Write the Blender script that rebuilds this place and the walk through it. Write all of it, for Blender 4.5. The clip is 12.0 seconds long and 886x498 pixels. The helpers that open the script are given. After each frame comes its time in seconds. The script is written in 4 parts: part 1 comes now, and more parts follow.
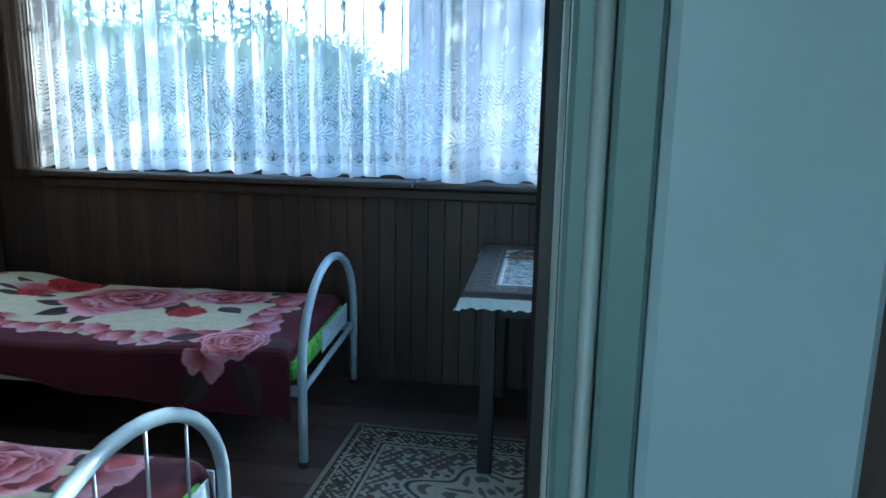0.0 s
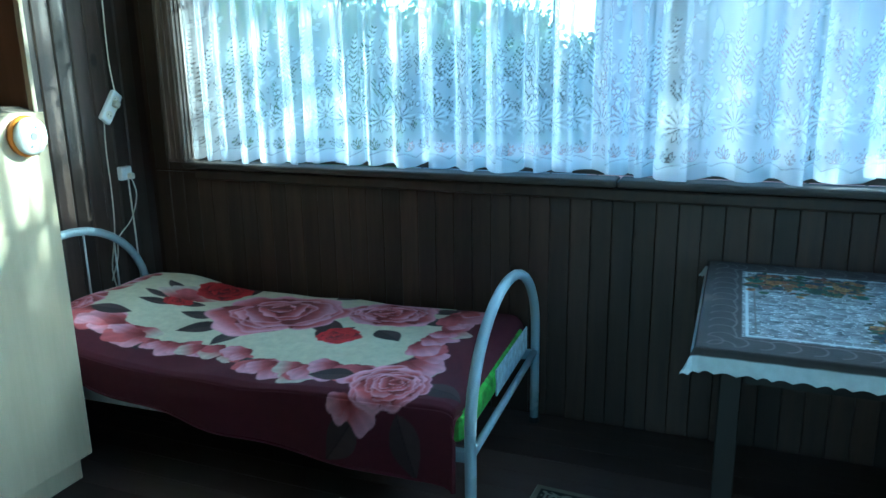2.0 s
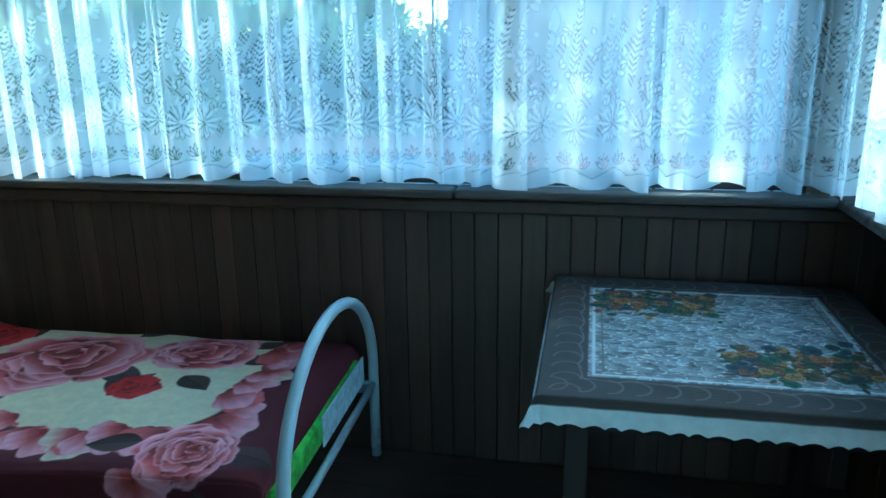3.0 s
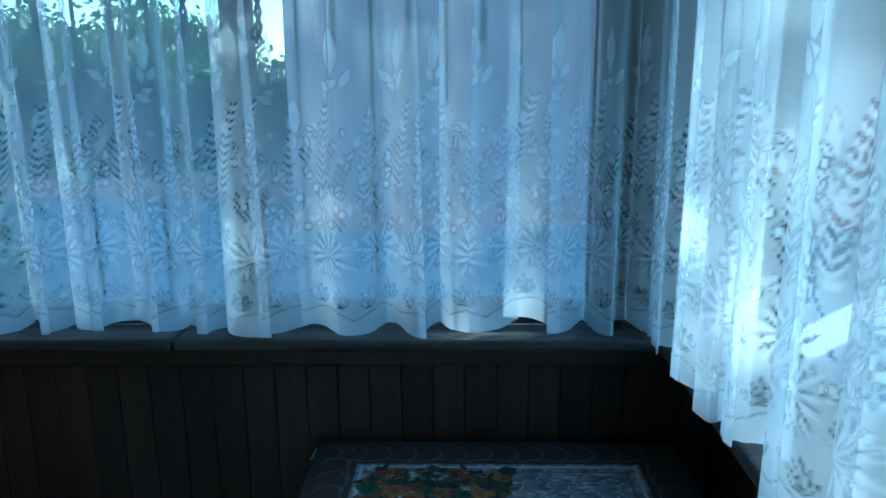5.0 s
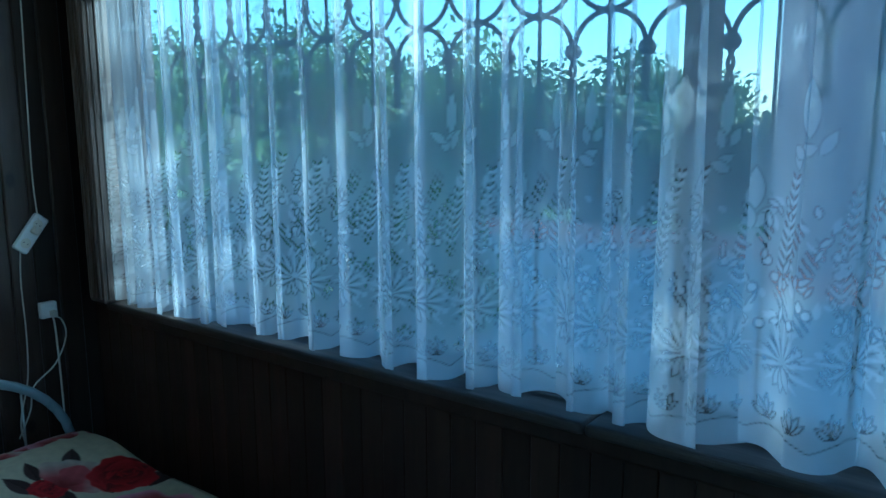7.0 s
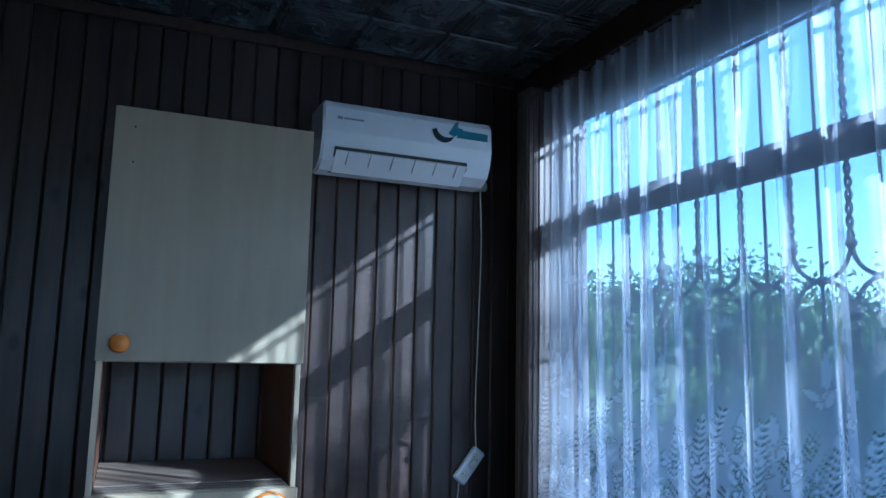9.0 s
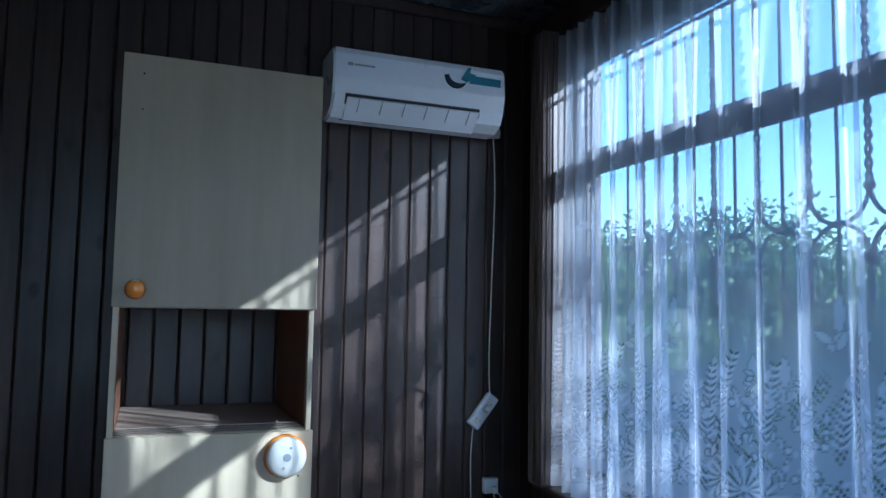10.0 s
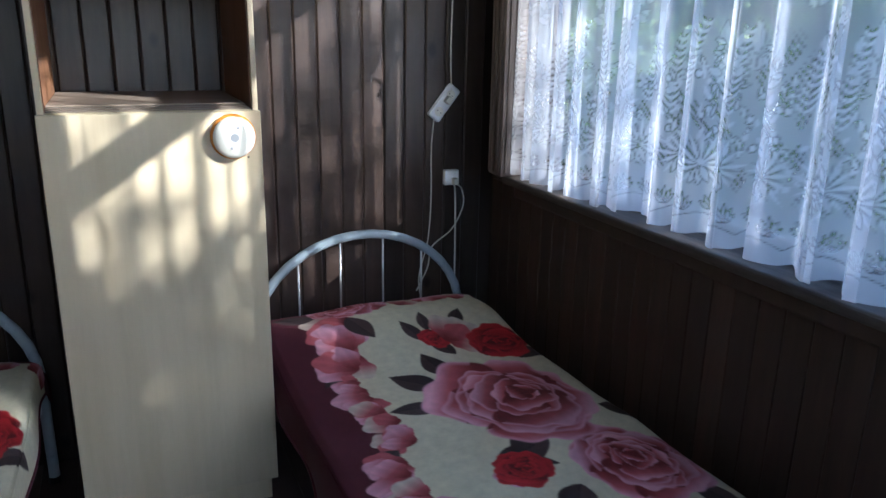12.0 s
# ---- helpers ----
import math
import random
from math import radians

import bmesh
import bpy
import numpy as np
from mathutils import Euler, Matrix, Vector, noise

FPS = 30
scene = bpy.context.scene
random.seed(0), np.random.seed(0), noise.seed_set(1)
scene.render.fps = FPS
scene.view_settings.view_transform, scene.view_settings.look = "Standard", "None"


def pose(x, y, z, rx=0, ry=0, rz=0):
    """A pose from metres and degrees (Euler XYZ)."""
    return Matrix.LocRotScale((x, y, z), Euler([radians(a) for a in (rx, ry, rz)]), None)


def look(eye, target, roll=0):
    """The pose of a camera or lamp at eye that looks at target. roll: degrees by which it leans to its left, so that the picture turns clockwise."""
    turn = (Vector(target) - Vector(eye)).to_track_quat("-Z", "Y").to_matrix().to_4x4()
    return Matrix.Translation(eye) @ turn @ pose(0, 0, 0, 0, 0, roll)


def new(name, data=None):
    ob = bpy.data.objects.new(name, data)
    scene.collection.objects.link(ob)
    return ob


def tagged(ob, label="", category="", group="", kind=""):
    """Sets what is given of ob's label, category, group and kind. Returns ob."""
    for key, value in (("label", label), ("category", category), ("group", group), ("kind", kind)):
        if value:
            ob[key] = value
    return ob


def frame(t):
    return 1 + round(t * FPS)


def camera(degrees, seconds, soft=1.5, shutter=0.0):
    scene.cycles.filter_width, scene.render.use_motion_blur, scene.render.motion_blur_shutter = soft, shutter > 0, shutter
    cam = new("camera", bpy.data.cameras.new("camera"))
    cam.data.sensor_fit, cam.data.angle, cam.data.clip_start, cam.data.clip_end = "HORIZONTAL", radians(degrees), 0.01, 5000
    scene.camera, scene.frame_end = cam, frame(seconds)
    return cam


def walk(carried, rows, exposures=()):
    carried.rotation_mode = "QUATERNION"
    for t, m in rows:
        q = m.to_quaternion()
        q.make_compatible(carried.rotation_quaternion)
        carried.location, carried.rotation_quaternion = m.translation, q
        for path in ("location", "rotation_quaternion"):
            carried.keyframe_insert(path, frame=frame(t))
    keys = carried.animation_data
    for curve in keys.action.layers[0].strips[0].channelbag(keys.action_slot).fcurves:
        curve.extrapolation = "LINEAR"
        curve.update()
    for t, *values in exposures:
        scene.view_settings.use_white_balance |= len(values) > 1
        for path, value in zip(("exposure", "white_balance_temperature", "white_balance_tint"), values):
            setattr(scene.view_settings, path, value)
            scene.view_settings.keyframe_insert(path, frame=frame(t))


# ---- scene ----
cam = camera(61.5, 12.0)
PATH = [
    (0, (0.421, 0.378, 1.436), (0.154, 2.319, 1.034), 1.1),
    (0.3, (0.397, 0.461, 1.41), (-0.056, 2.357, 0.961), 0.9),
    (0.5, (0.348, 0.504, 1.403), (-0.153, 2.384, 0.942), 0.9),
    (0.7, (0.33, 0.567, 1.416), (-0.171, 2.447, 0.954), 0.7),
    (1, (0.289, 0.633, 1.444), (-0.162, 2.539, 1.04), 1.0),
    (1.5, (0.218, 0.825, 1.422), (-0.297, 2.714, 1.013), 1.2),
    (2, (0.202, 1.076, 1.468), (-0.512, 2.879, 0.978), -0.9),
    (2.5, (0.217, 1.222, 1.485), (-0.344, 3.072, 0.974), -0.4),
    (3, (0.241, 1.474, 1.489), (-0.14, 3.366, 0.963), -0.8),
    (3.5, (0.295, 1.63, 1.523), (0.037, 3.544, 1.002), -1.3),
    (5.3, (0.517, 2.222, 1.671), (0.488, 4.169, 1.216), 0.0),
    (5.5, (0.52, 2.256, 1.675), (0.485, 4.203, 1.22), 0.6),
    (6, (0.57, 2.373, 1.675), (0.12, 4.284, 1.297), 0.7),
    (6.5, (0.555, 2.434, 1.68), (-0.339, 4.18, 1.289), 0.6),
    (7, (0.492, 2.417, 1.677), (-0.697, 3.992, 1.355), -0.3),
    (7.5, (0.412, 2.375, 1.705), (-1.056, 3.721, 1.514), -1.4),
    (7.7, (0.4, 2.368, 1.713), (-1.16, 3.614, 1.6), -1.3),
    (9.3, (0.412, 2.371, 1.729), (-1.423, 3.107, 2.033), 1.4),
    (9.5, (0.418, 2.379, 1.728), (-1.423, 3.105, 2.018), 1.3),
    (10, (0.408, 2.393, 1.706), (-1.447, 3.125, 1.867), 1.0),
    (10.5, (0.385, 2.411, 1.659), (-1.447, 3.211, 1.614), 0.6),
    (11, (0.377, 2.444, 1.618), (-1.433, 3.257, 1.372), 0.4),
    (11.5, (0.368, 2.474, 1.595), (-1.411, 3.281, 1.167), 0.7),
    (12, (0.333, 2.489, 1.555), (-1.424, 3.266, 0.999), 1.1),
]

EXPOSURES = [(0.0, 3.0, 4650, -11), (0.5, 3.17, 4600, -14), (1.5, 2.92, 4300, -24), (2.5, 3.02, 4350, -28), (3.5, 2.7, 4200, -30), (5.3, 1.54, 4050, -23), (6.5, 1.24, 3900, -22), (7.0, 1.26, 3880, -22),
             (7.6, 0.9, 3860, -13), (9.3, 1.5, 4080, 2), (10.5, 1.44, 4480, 4), (11.0, 1.74, 4750, 3), (11.5, 2.0, 5000, 3), (12.0, 2.22, 5200, 7)]
walk(cam, [(t, look(eye, target, roll)) for t, eye, target, roll in PATH], EXPOSURES)

# ---- daylight ----
world = bpy.data.worlds.new("sky")
scene.world = world
world.use_nodes = True
wn = world.node_tree.nodes
sky = wn.new("ShaderNodeTexSky")
sky.sky_type = "NISHITA"
sky.sun_disc = False
sky.sun_elevation, sky.sun_rotation = radians(25.8), radians(47.7)
world.node_tree.links.new(sky.outputs["Color"], wn["Background"].inputs["Color"])
wn["Background"].inputs["Strength"].default_value = 0.15
sun = new("sun", bpy.data.lights.new("sun", "SUN"))
sun.data.energy, sun.data.angle, sun.data.color = 5.0, radians(0.6), (1.0, 0.9, 0.76)
sun.matrix_world = look((4.4, 4.0, 2.88), (0, 0, 0))

# ---- plan ----
WX, EX, NY, SY, CEIL = -2.46, 1.12, 3.94, 1.01, 2.98   # inner faces of the room's walls
SILL, HEAD = 1.03, 2.81                                # window sill and head
WIN_L, WIN_R = -2.13, 0.96
RNG = np.random.RandomState(7)
random.seed(3)


# ---- builders ----
def finish(name, bm, material, parent=None, label="", smooth=False):
    me = bpy.data.meshes.new(name)
    bmesh.ops.recalc_face_normals(bm, faces=bm.faces[:])
    bm.to_mesh(me)
    bm.free()
    if smooth:
        me.polygons.foreach_set("use_smooth", [True] * len(me.polygons))
    if material:
        me.materials.append(material)
    ob = new(name, me)
    if parent:
        ob.parent = parent
    if label:
        ob["label"] = label
    return ob


def part(name, bm, material, parent, label="", smooth=False):
    return finish(name, bm, material, parent, label, smooth)


def thing(name, label, category, group="", at=None, kind=""):
    ob = tagged(new(name), label, category, group, kind)
    ob.empty_display_size = 0.05
    if at is not None:
        ob.matrix_basis = at
    return ob


def add_box(bm, x0, x1, y0, y1, z0, z1, bevel=0.0, seg=1):
    m = Matrix.Translation(((x0 + x1) / 2, (y0 + y1) / 2, (z0 + z1) / 2)) @ Matrix.Diagonal((x1 - x0, y1 - y0, z1 - z0, 1))
    r = bmesh.ops.create_cube(bm, size=1, matrix=m)
    if bevel:
        es = list({e for v in r["verts"] for e in v.link_edges})
        bmesh.ops.bevel(bm, geom=es, offset=bevel, segments=seg, affect="EDGES", profile=0.5)
    return bm


def box(x0, x1, y0, y1, z0, z1, bevel=0.0, seg=1):
    return add_box(bmesh.new(), x0, x1, y0, y1, z0, z1, bevel, seg)


def tube(bm, pts, r, seg=10, closed=False, cap=True):
    """A pipe of radius r (or one radius a point) along pts."""
    pts = [Vector(p) for p in pts]
    n = len(pts)
    rs = r if isinstance(r, (list, tuple)) else [r] * n
    rings, up = [], None
    for i, p in enumerate(pts):
        a = pts[(i - 1) % n] if closed or i else p
        b = pts[(i + 1) % n] if closed or i < n - 1 else p
        d = (b - a).normalized()
        if up is None:
            up = d.orthogonal().normalized()
        up = (up - d * up.dot(d)).normalized()
        side = d.cross(up)
        rings.append([bm.verts.new(p + rs[i] * (math.cos(t) * up + math.sin(t) * side)) for t in [2 * math.pi * k / seg for k in range(seg)]])
    for i in range(n if closed else n - 1):
        a, b = rings[i], rings[(i + 1) % n]
        for k in range(seg):
            bm.faces.new((a[k], a[(k + 1) % seg], b[(k + 1) % seg], b[k]))
    if cap and not closed:
        bm.faces.new(rings[0][::-1])
        bm.faces.new(rings[-1])
    return bm


def lathe(bm, profile, m=Matrix(), seg=24):
    """Turned about local z from (radius, height) pairs."""
    rings = []
    for r, z in profile:
        if r < 1e-6:
            rings.append([bm.verts.new(m @ Vector((0, 0, z)))])
        else:
            rings.append([bm.verts.new(m @ Vector((r * math.cos(2 * math.pi * k / seg), r * math.sin(2 * math.pi * k / seg), z))) for k in range(seg)])
    for a, b in zip(rings, rings[1:]):
        for k in range(seg):
            q = (k + 1) % seg
            if len(a) == 1 and len(b) > 1:
                bm.faces.new((a[0], b[q], b[k]))
            elif len(b) == 1 and len(a) > 1:
                bm.faces.new((a[k], a[q], b[0]))
            elif len(a) > 1:
                bm.faces.new((a[k], a[q], b[q], b[k]))
    return bm


def prism(outline, lo, hi, axis):
    """An outline of (a, b) pairs drawn out along an axis from lo to hi."""
    bm = bmesh.new()
    put = {"x": lambda a, b, c: (c, a, b), "y": lambda a, b, c: (a, c, b), "z": lambda a, b, c: (a, b, c)}[axis]
    r0 = [bm.verts.new(put(a, b, lo)) for a, b in outline]
    r1 = [bm.verts.new(put(a, b, hi)) for a, b in outline]
    n = len(outline)
    bm.faces.new(r0[::-1])
    bm.faces.new(r1)
    for i in range(n):
        bm.faces.new((r0[i], r0[(i + 1) % n], r1[(i + 1) % n], r1[i]))
    return bm


def sheet(name, P, material, parent=None, label="", paint=None, key="print", thick=0.0):
    """A cloth from an array of points (rows, columns, 3); paint: rows x columns x 3 colours of its weave or print."""
    h, w = P.shape[:2]
    idx = np.arange(h * w).reshape(h, w)
    q = np.stack([idx[:-1, :-1], idx[:-1, 1:], idx[1:, 1:], idx[1:, :-1]], -1).reshape(-1, 4)
    me = bpy.data.meshes.new(name)
    me.vertices.add(h * w)
    me.vertices.foreach_set("co", P.reshape(-1).astype(np.float32))
    me.loops.add(q.size)
    me.loops.foreach_set("vertex_index", q.reshape(-1).astype(np.int32))
    me.polygons.add(len(q))
    me.polygons.foreach_set("loop_start", np.arange(0, q.size, 4, dtype=np.int32))
    me.update(calc_edges=True)
    me.polygons.foreach_set("use_smooth", np.ones(len(q), dtype=bool))
    if paint is not None:
        at = me.color_attributes.new(key, "FLOAT_COLOR", "POINT")
        rgba = np.ones((h * w, 4), dtype=np.float32)
        rgba[:, :3] = paint.reshape(-1, 3)
        at.data.foreach_set("color", rgba.reshape(-1))
    me.materials.append(material)
    ob = new(name, me)
    if parent:
        ob.parent = parent
    if label:
        ob["label"] = label
    if thick:
        so = ob.modifiers.new("thickness", "SOLIDIFY")
        so.thickness, so.offset = thick, -1
    return ob


# ---- materials ----
def material(name):
    m = bpy.data.materials.new(name)
    m.use_nodes = True
    nt = m.node_tree
    return m, nt, nt.nodes["Principled BSDF"], nt.links.new


def ramp(nt, fac, stops):
    r = nt.nodes.new("ShaderNodeValToRGB")
    el = r.color_ramp.elements
    while len(el) < len(stops):
        el.new(0.5)
    for e, (p, c) in zip(el, stops):
        e.position, e.color = p, (*c, 1)
    nt.links.new(fac, r.inputs[0])
    return r.outputs[0]


def noise_tex(nt, scale, detail=4, stretch=(1, 1, 1), rough=0.6):
    tc = nt.nodes.new("ShaderNodeTexCoord")
    mp = nt.nodes.new("ShaderNodeMapping")
    mp.inputs["Scale"].default_value = stretch
    no = nt.nodes.new("ShaderNodeTexNoise")
    no.inputs["Scale"].default_value, no.inputs["Detail"].default_value, no.inputs["Roughness"].default_value = scale, detail, rough
    nt.links.new(tc.outputs["Object"], mp.inputs[0])
    nt.links.new(mp.outputs[0], no.inputs["Vector"])
    return no, mp


def mixcol(nt, a, b, fac, mode="MIX"):
    x = nt.nodes.new("ShaderNodeMix")
    x.data_type, x.blend_type = "RGBA", mode
    for s, v in (("Factor", fac), ("A", a), ("B", b)):
        i = [q for q in x.inputs if q.name == s and q.enabled][0]
        if isinstance(v, (int, float)):
            i.default_value = v
        elif isinstance(v, tuple):
            i.default_value = (*v, 1)
        else:
            nt.links.new(v, i)
    return [q for q in x.outputs if q.enabled][0]


def bump(nt, bsdf, height, strength=0.2, dist=0.01):
    b = nt.nodes.new("ShaderNodeBump")
    b.inputs["Strength"].default_value, b.inputs["Distance"].default_value = strength, dist
    nt.links.new(height, b.inputs["Height"])
    nt.links.new(b.outputs[0], bsdf.inputs["Normal"])


def paint_mat(name, col, rough=0.5, metal=0.0, vary=0.12, scale=6.0, fine=120.0, relief=0.08, worn=None):
    m, nt, b, link = material(name)
    n1, _ = noise_tex(nt, scale, 5)
    lo, hi = tuple(c * (1 - vary) for c in col), tuple(min(1, c * (1 + vary)) for c in col)
    c = ramp(nt, n1.outputs[0], [(0.3, lo), (0.7, hi)])
    n2, _ = noise_tex(nt, fine, 3)
    if worn:
        n3, _ = noise_tex(nt, 14, 8, rough=0.75)
        c = mixcol(nt, c, worn, ramp(nt, n3.outputs[0], [(0.62, (0, 0, 0)), (0.68, (1, 1, 1))]))
    link(c, b.inputs["Base Color"])
    rr = nt.nodes.new("ShaderNodeMapRange")
    rr.inputs["To Min"].default_value, rr.inputs["To Max"].default_value = max(0.03, rough - 0.1), min(1, rough + 0.1)
    link(n1.outputs[0], rr.inputs[0])
    link(rr.outputs[0], b.inputs["Roughness"])
    b.inputs["Metallic"].default_value = metal
    if relief:
        bump(nt, b, n2.outputs[0], relief, 0.003)
    return m


def wood_mat(name, dark, light, rough=0.4, along="z", knots=True, scale=9.0):
    """Varnished boards: grain along an axis, tone by board, knots."""
    m, nt, b, link = material(name)
    st = {"x": (0.08, 1, 1), "y": (1, 0.08, 1), "z": (1, 1, 0.08)}[along]
    n1, mp = noise_tex(nt, scale * 3, 6, st, 0.65)
    info = nt.nodes.new("ShaderNodeObjectInfo")
    sc = nt.nodes.new("ShaderNodeVectorMath")
    sc.operation = "SCALE"
    sc.inputs[0].default_value = (37.0, 23.0, 51.0)
    link(info.outputs["Random"], sc.inputs["Scale"])
    link(sc.outputs[0], mp.inputs["Location"])
    c = ramp(nt, n1.outputs[0], [(0.25, dark), (0.75, light)])
    tone = nt.nodes.new("ShaderNodeMapRange")
    tone.inputs["To Min"].default_value, tone.inputs["To Max"].default_value = 0.65, 1.3
    link(info.outputs["Random"], tone.inputs[0])
    c = mixcol(nt, c, tone.outputs[0], 1.0, "MULTIPLY")
    if knots:
        vo = nt.nodes.new("ShaderNodeTexVoronoi")
        vo.inputs["Scale"].default_value = 7.0
        mq = nt.nodes.new("ShaderNodeMapping")
        mq.inputs["Scale"].default_value = tuple(0.6 if s < 1 else 1.0 for s in st)
        tc = nt.nodes.new("ShaderNodeTexCoord")
        link(tc.outputs["Object"], mq.inputs[0])
        link(sc.outputs[0], mq.inputs["Location"])
        link(mq.outputs[0], vo.inputs["Vector"])
        c = mixcol(nt, tuple(d * 0.25 for d in dark), c, ramp(nt, vo.outputs["Distance"], [(0.08, (0, 0, 0)), (0.16, (1, 1, 1))]))
    link(c, b.inputs["Base Color"])
    n2, _ = noise_tex(nt, 5, 4)
    rr = nt.nodes.new("ShaderNodeMapRange")
    rr.inputs["To Min"].default_value, rr.inputs["To Max"].default_value = rough - 0.12, rough + 0.16
    link(n2.outputs[0], rr.inputs[0])
    link(rr.outputs[0], b.inputs["Roughness"])
    bump(nt, b, n1.outputs[0], 0.25, 0.002)
    return m


def print_mat(name, rough=0.85, weave=900.0, relief=0.25, sheen=0.0):
    m, nt, b, link = material(name)
    at = nt.nodes.new("ShaderNodeVertexColor")
    at.layer_name = "print"
    n, _ = noise_tex(nt, 30, 5)
    c = mixcol(nt, at.outputs[0], ramp(nt, n.outputs[0], [(0.3, (0.82, 0.82, 0.82)), (0.7, (1, 1, 1))]), 1.0, "MULTIPLY")
    link(c, b.inputs["Base Color"])
    b.inputs["Roughness"].default_value = rough
    b.inputs["Sheen Weight"].default_value = sheen
    w, _ = noise_tex(nt, weave, 2)
    bump(nt, b, w.outputs[0], relief, 0.002)
    return m


M_WALL = wood_mat("stained_wall_board", (0.022, 0.014, 0.011), (0.068, 0.044, 0.034), 0.36)
M_LOW = wood_mat("dark_parapet_board", (0.026, 0.014, 0.009), (0.064, 0.034, 0.022), 0.5, knots=False)
M_SILL = wood_mat("weathered_sill_wood", (0.014, 0.009, 0.007), (0.15, 0.12, 0.1), 0.7, "x", False, 9)
M_TRIM = wood_mat("weathered_trim_wood", (0.025, 0.015, 0.01), (0.13, 0.1, 0.085), 0.5, "z", False, 14)
M_BACK = paint_mat("wall_core", (0.03, 0.018, 0.013), 0.8)
M_FLOOR = wood_mat("painted_floor_board", (0.07, 0.045, 0.038), (0.10, 0.065, 0.054), 0.5, "x", False, 5)
M_CEIL = paint_mat("dark_embossed_ceiling", (0.07, 0.07, 0.07), 0.27, vary=0.3, relief=0.2)
M_PIPE = paint_mat("grey_enamel_pipe", (0.36, 0.43, 0.48), 0.3, vary=0.06, worn=None)
M_CHROME = paint_mat("pale_rod", (0.6, 0.62, 0.62), 0.3, 0.6)
M_LAM = wood_mat("pale_laminate", (0.50, 0.41, 0.26), (0.62, 0.52, 0.35), 0.45, "z", False, 4)
M_LAMDARK = wood_mat("niche_side_wood", (0.16, 0.075, 0.035), (0.25, 0.12, 0.06), 0.5, "z", False, 5)
M_HARD = wood_mat("hardboard", (0.19, 0.15, 0.115), (0.28, 0.22, 0.17), 0.5, "y", False, 4)
M_WHITE = paint_mat("white_plastic", (0.78, 0.79, 0.8), 0.3, vary=0.04)
M_CREAM = paint_mat("cream_plastic", (0.7, 0.68, 0.6), 0.35, vary=0.05)
M_ORANGE = paint_mat("orange_plastic", (0.75, 0.27, 0.03), 0.25, vary=0.1)
M_BLACK = paint_mat("black_slot", (0.01, 0.01, 0.012), 0.5)
M_TEAL = paint_mat("teal_print", (0.06, 0.2, 0.26), 0.3)
M_NAVY = paint_mat("navy_print", (0.015, 0.03, 0.05), 0.3)
M_GREYP = paint_mat("grey_print", (0.3, 0.31, 0.33), 0.3)
M_TABLE = wood_mat("dark_table_wood", (0.009, 0.006, 0.005), (0.02, 0.012, 0.009), 0.45)
M_COVER = print_mat("printed_bed_cover")
M_CLOTH = print_mat("printed_tablecloth", 0.86, 700, 0.3)
M_RUG = print_mat("woven_rug", 0.95, 500, 0.8)
M_MATT = paint_mat("green_mattress_ticking", (0.16, 0.4, 0.05), 0.85, vary=0.5, scale=25)
M_HEM = paint_mat("hem_cotton", (0.075, 0.006, 0.018), 0.9, vary=0.2, scale=60)
M_SHEETC = paint_mat("pale_patterned_sheet", (0.5, 0.6, 0.66), 0.85, vary=0.3, scale=30)
M_IRON = paint_mat("wrought_iron", (0.025, 0.025, 0.027), 0.5, 0.3)
M_FRAME = paint_mat("window_frame_paint", (0.05, 0.035, 0.03), 0.5)
M_JAMB = paint_mat("grey_green_door_paint", (0.155, 0.2, 0.18), 0.4, vary=0.1, worn=(0.2, 0.24, 0.23))
M_JAMBL = paint_mat("pale_worn_bead_paint", (0.36, 0.36, 0.32), 0.4, vary=0.15, worn=(0.25, 0.27, 0.25))
M_DOOR = paint_mat("pale_blue_door_paint", (0.36, 0.40, 0.40), 0.38, vary=0.08)
M_PLASTER = paint_mat("outer_plaster", (0.34, 0.23, 0.23), 0.9, vary=0.15, scale=2)
M_ROOF = paint_mat("roof_sheet", (0.2, 0.1, 0.08), 0.7, vary=0.2)
M_BRICK = paint_mat("pink_brick", (0.5, 0.28, 0.25), 0.9, vary=0.2)
M_ROAD = paint_mat("pale_paving", (0.30, 0.31, 0.32), 0.9, vary=0.15, scale=1.5)
M_GRASS = paint_mat("grass_ground", (0.06, 0.1, 0.03), 0.95, vary=0.4, scale=0.7)
M_BARK = paint_mat("bark", (0.09, 0.065, 0.045), 0.9, vary=0.3, scale=12)


def leaf_mat(name, lo, hi):
    m, nt, b, link = material(name)
    g = nt.nodes.new("ShaderNodeNewGeometry")
    link(ramp(nt, g.outputs["Random Per Island"], [(0.0, lo), (1.0, hi)]), b.inputs["Base Color"])
    b.inputs["Roughness"].default_value = 0.6
    tr = nt.nodes.new("ShaderNodeBsdfTranslucent")
    tr.inputs[0].default_value = (*hi, 1)
    ad = nt.nodes.new("ShaderNodeMixShader")
    ad.inputs[0].default_value = 0.35
    link(b.outputs[0], ad.inputs[1])
    link(tr.outputs[0], ad.inputs[2])
    link(ad.outputs[0], nt.nodes["Material Output"].inputs[0])
    return m


M_LEAF = leaf_mat("leaves", (0.045, 0.085, 0.02), (0.12, 0.18, 0.045))
M_LEAFD = leaf_mat("dark_leaves", (0.025, 0.05, 0.02), (0.06, 0.1, 0.035))


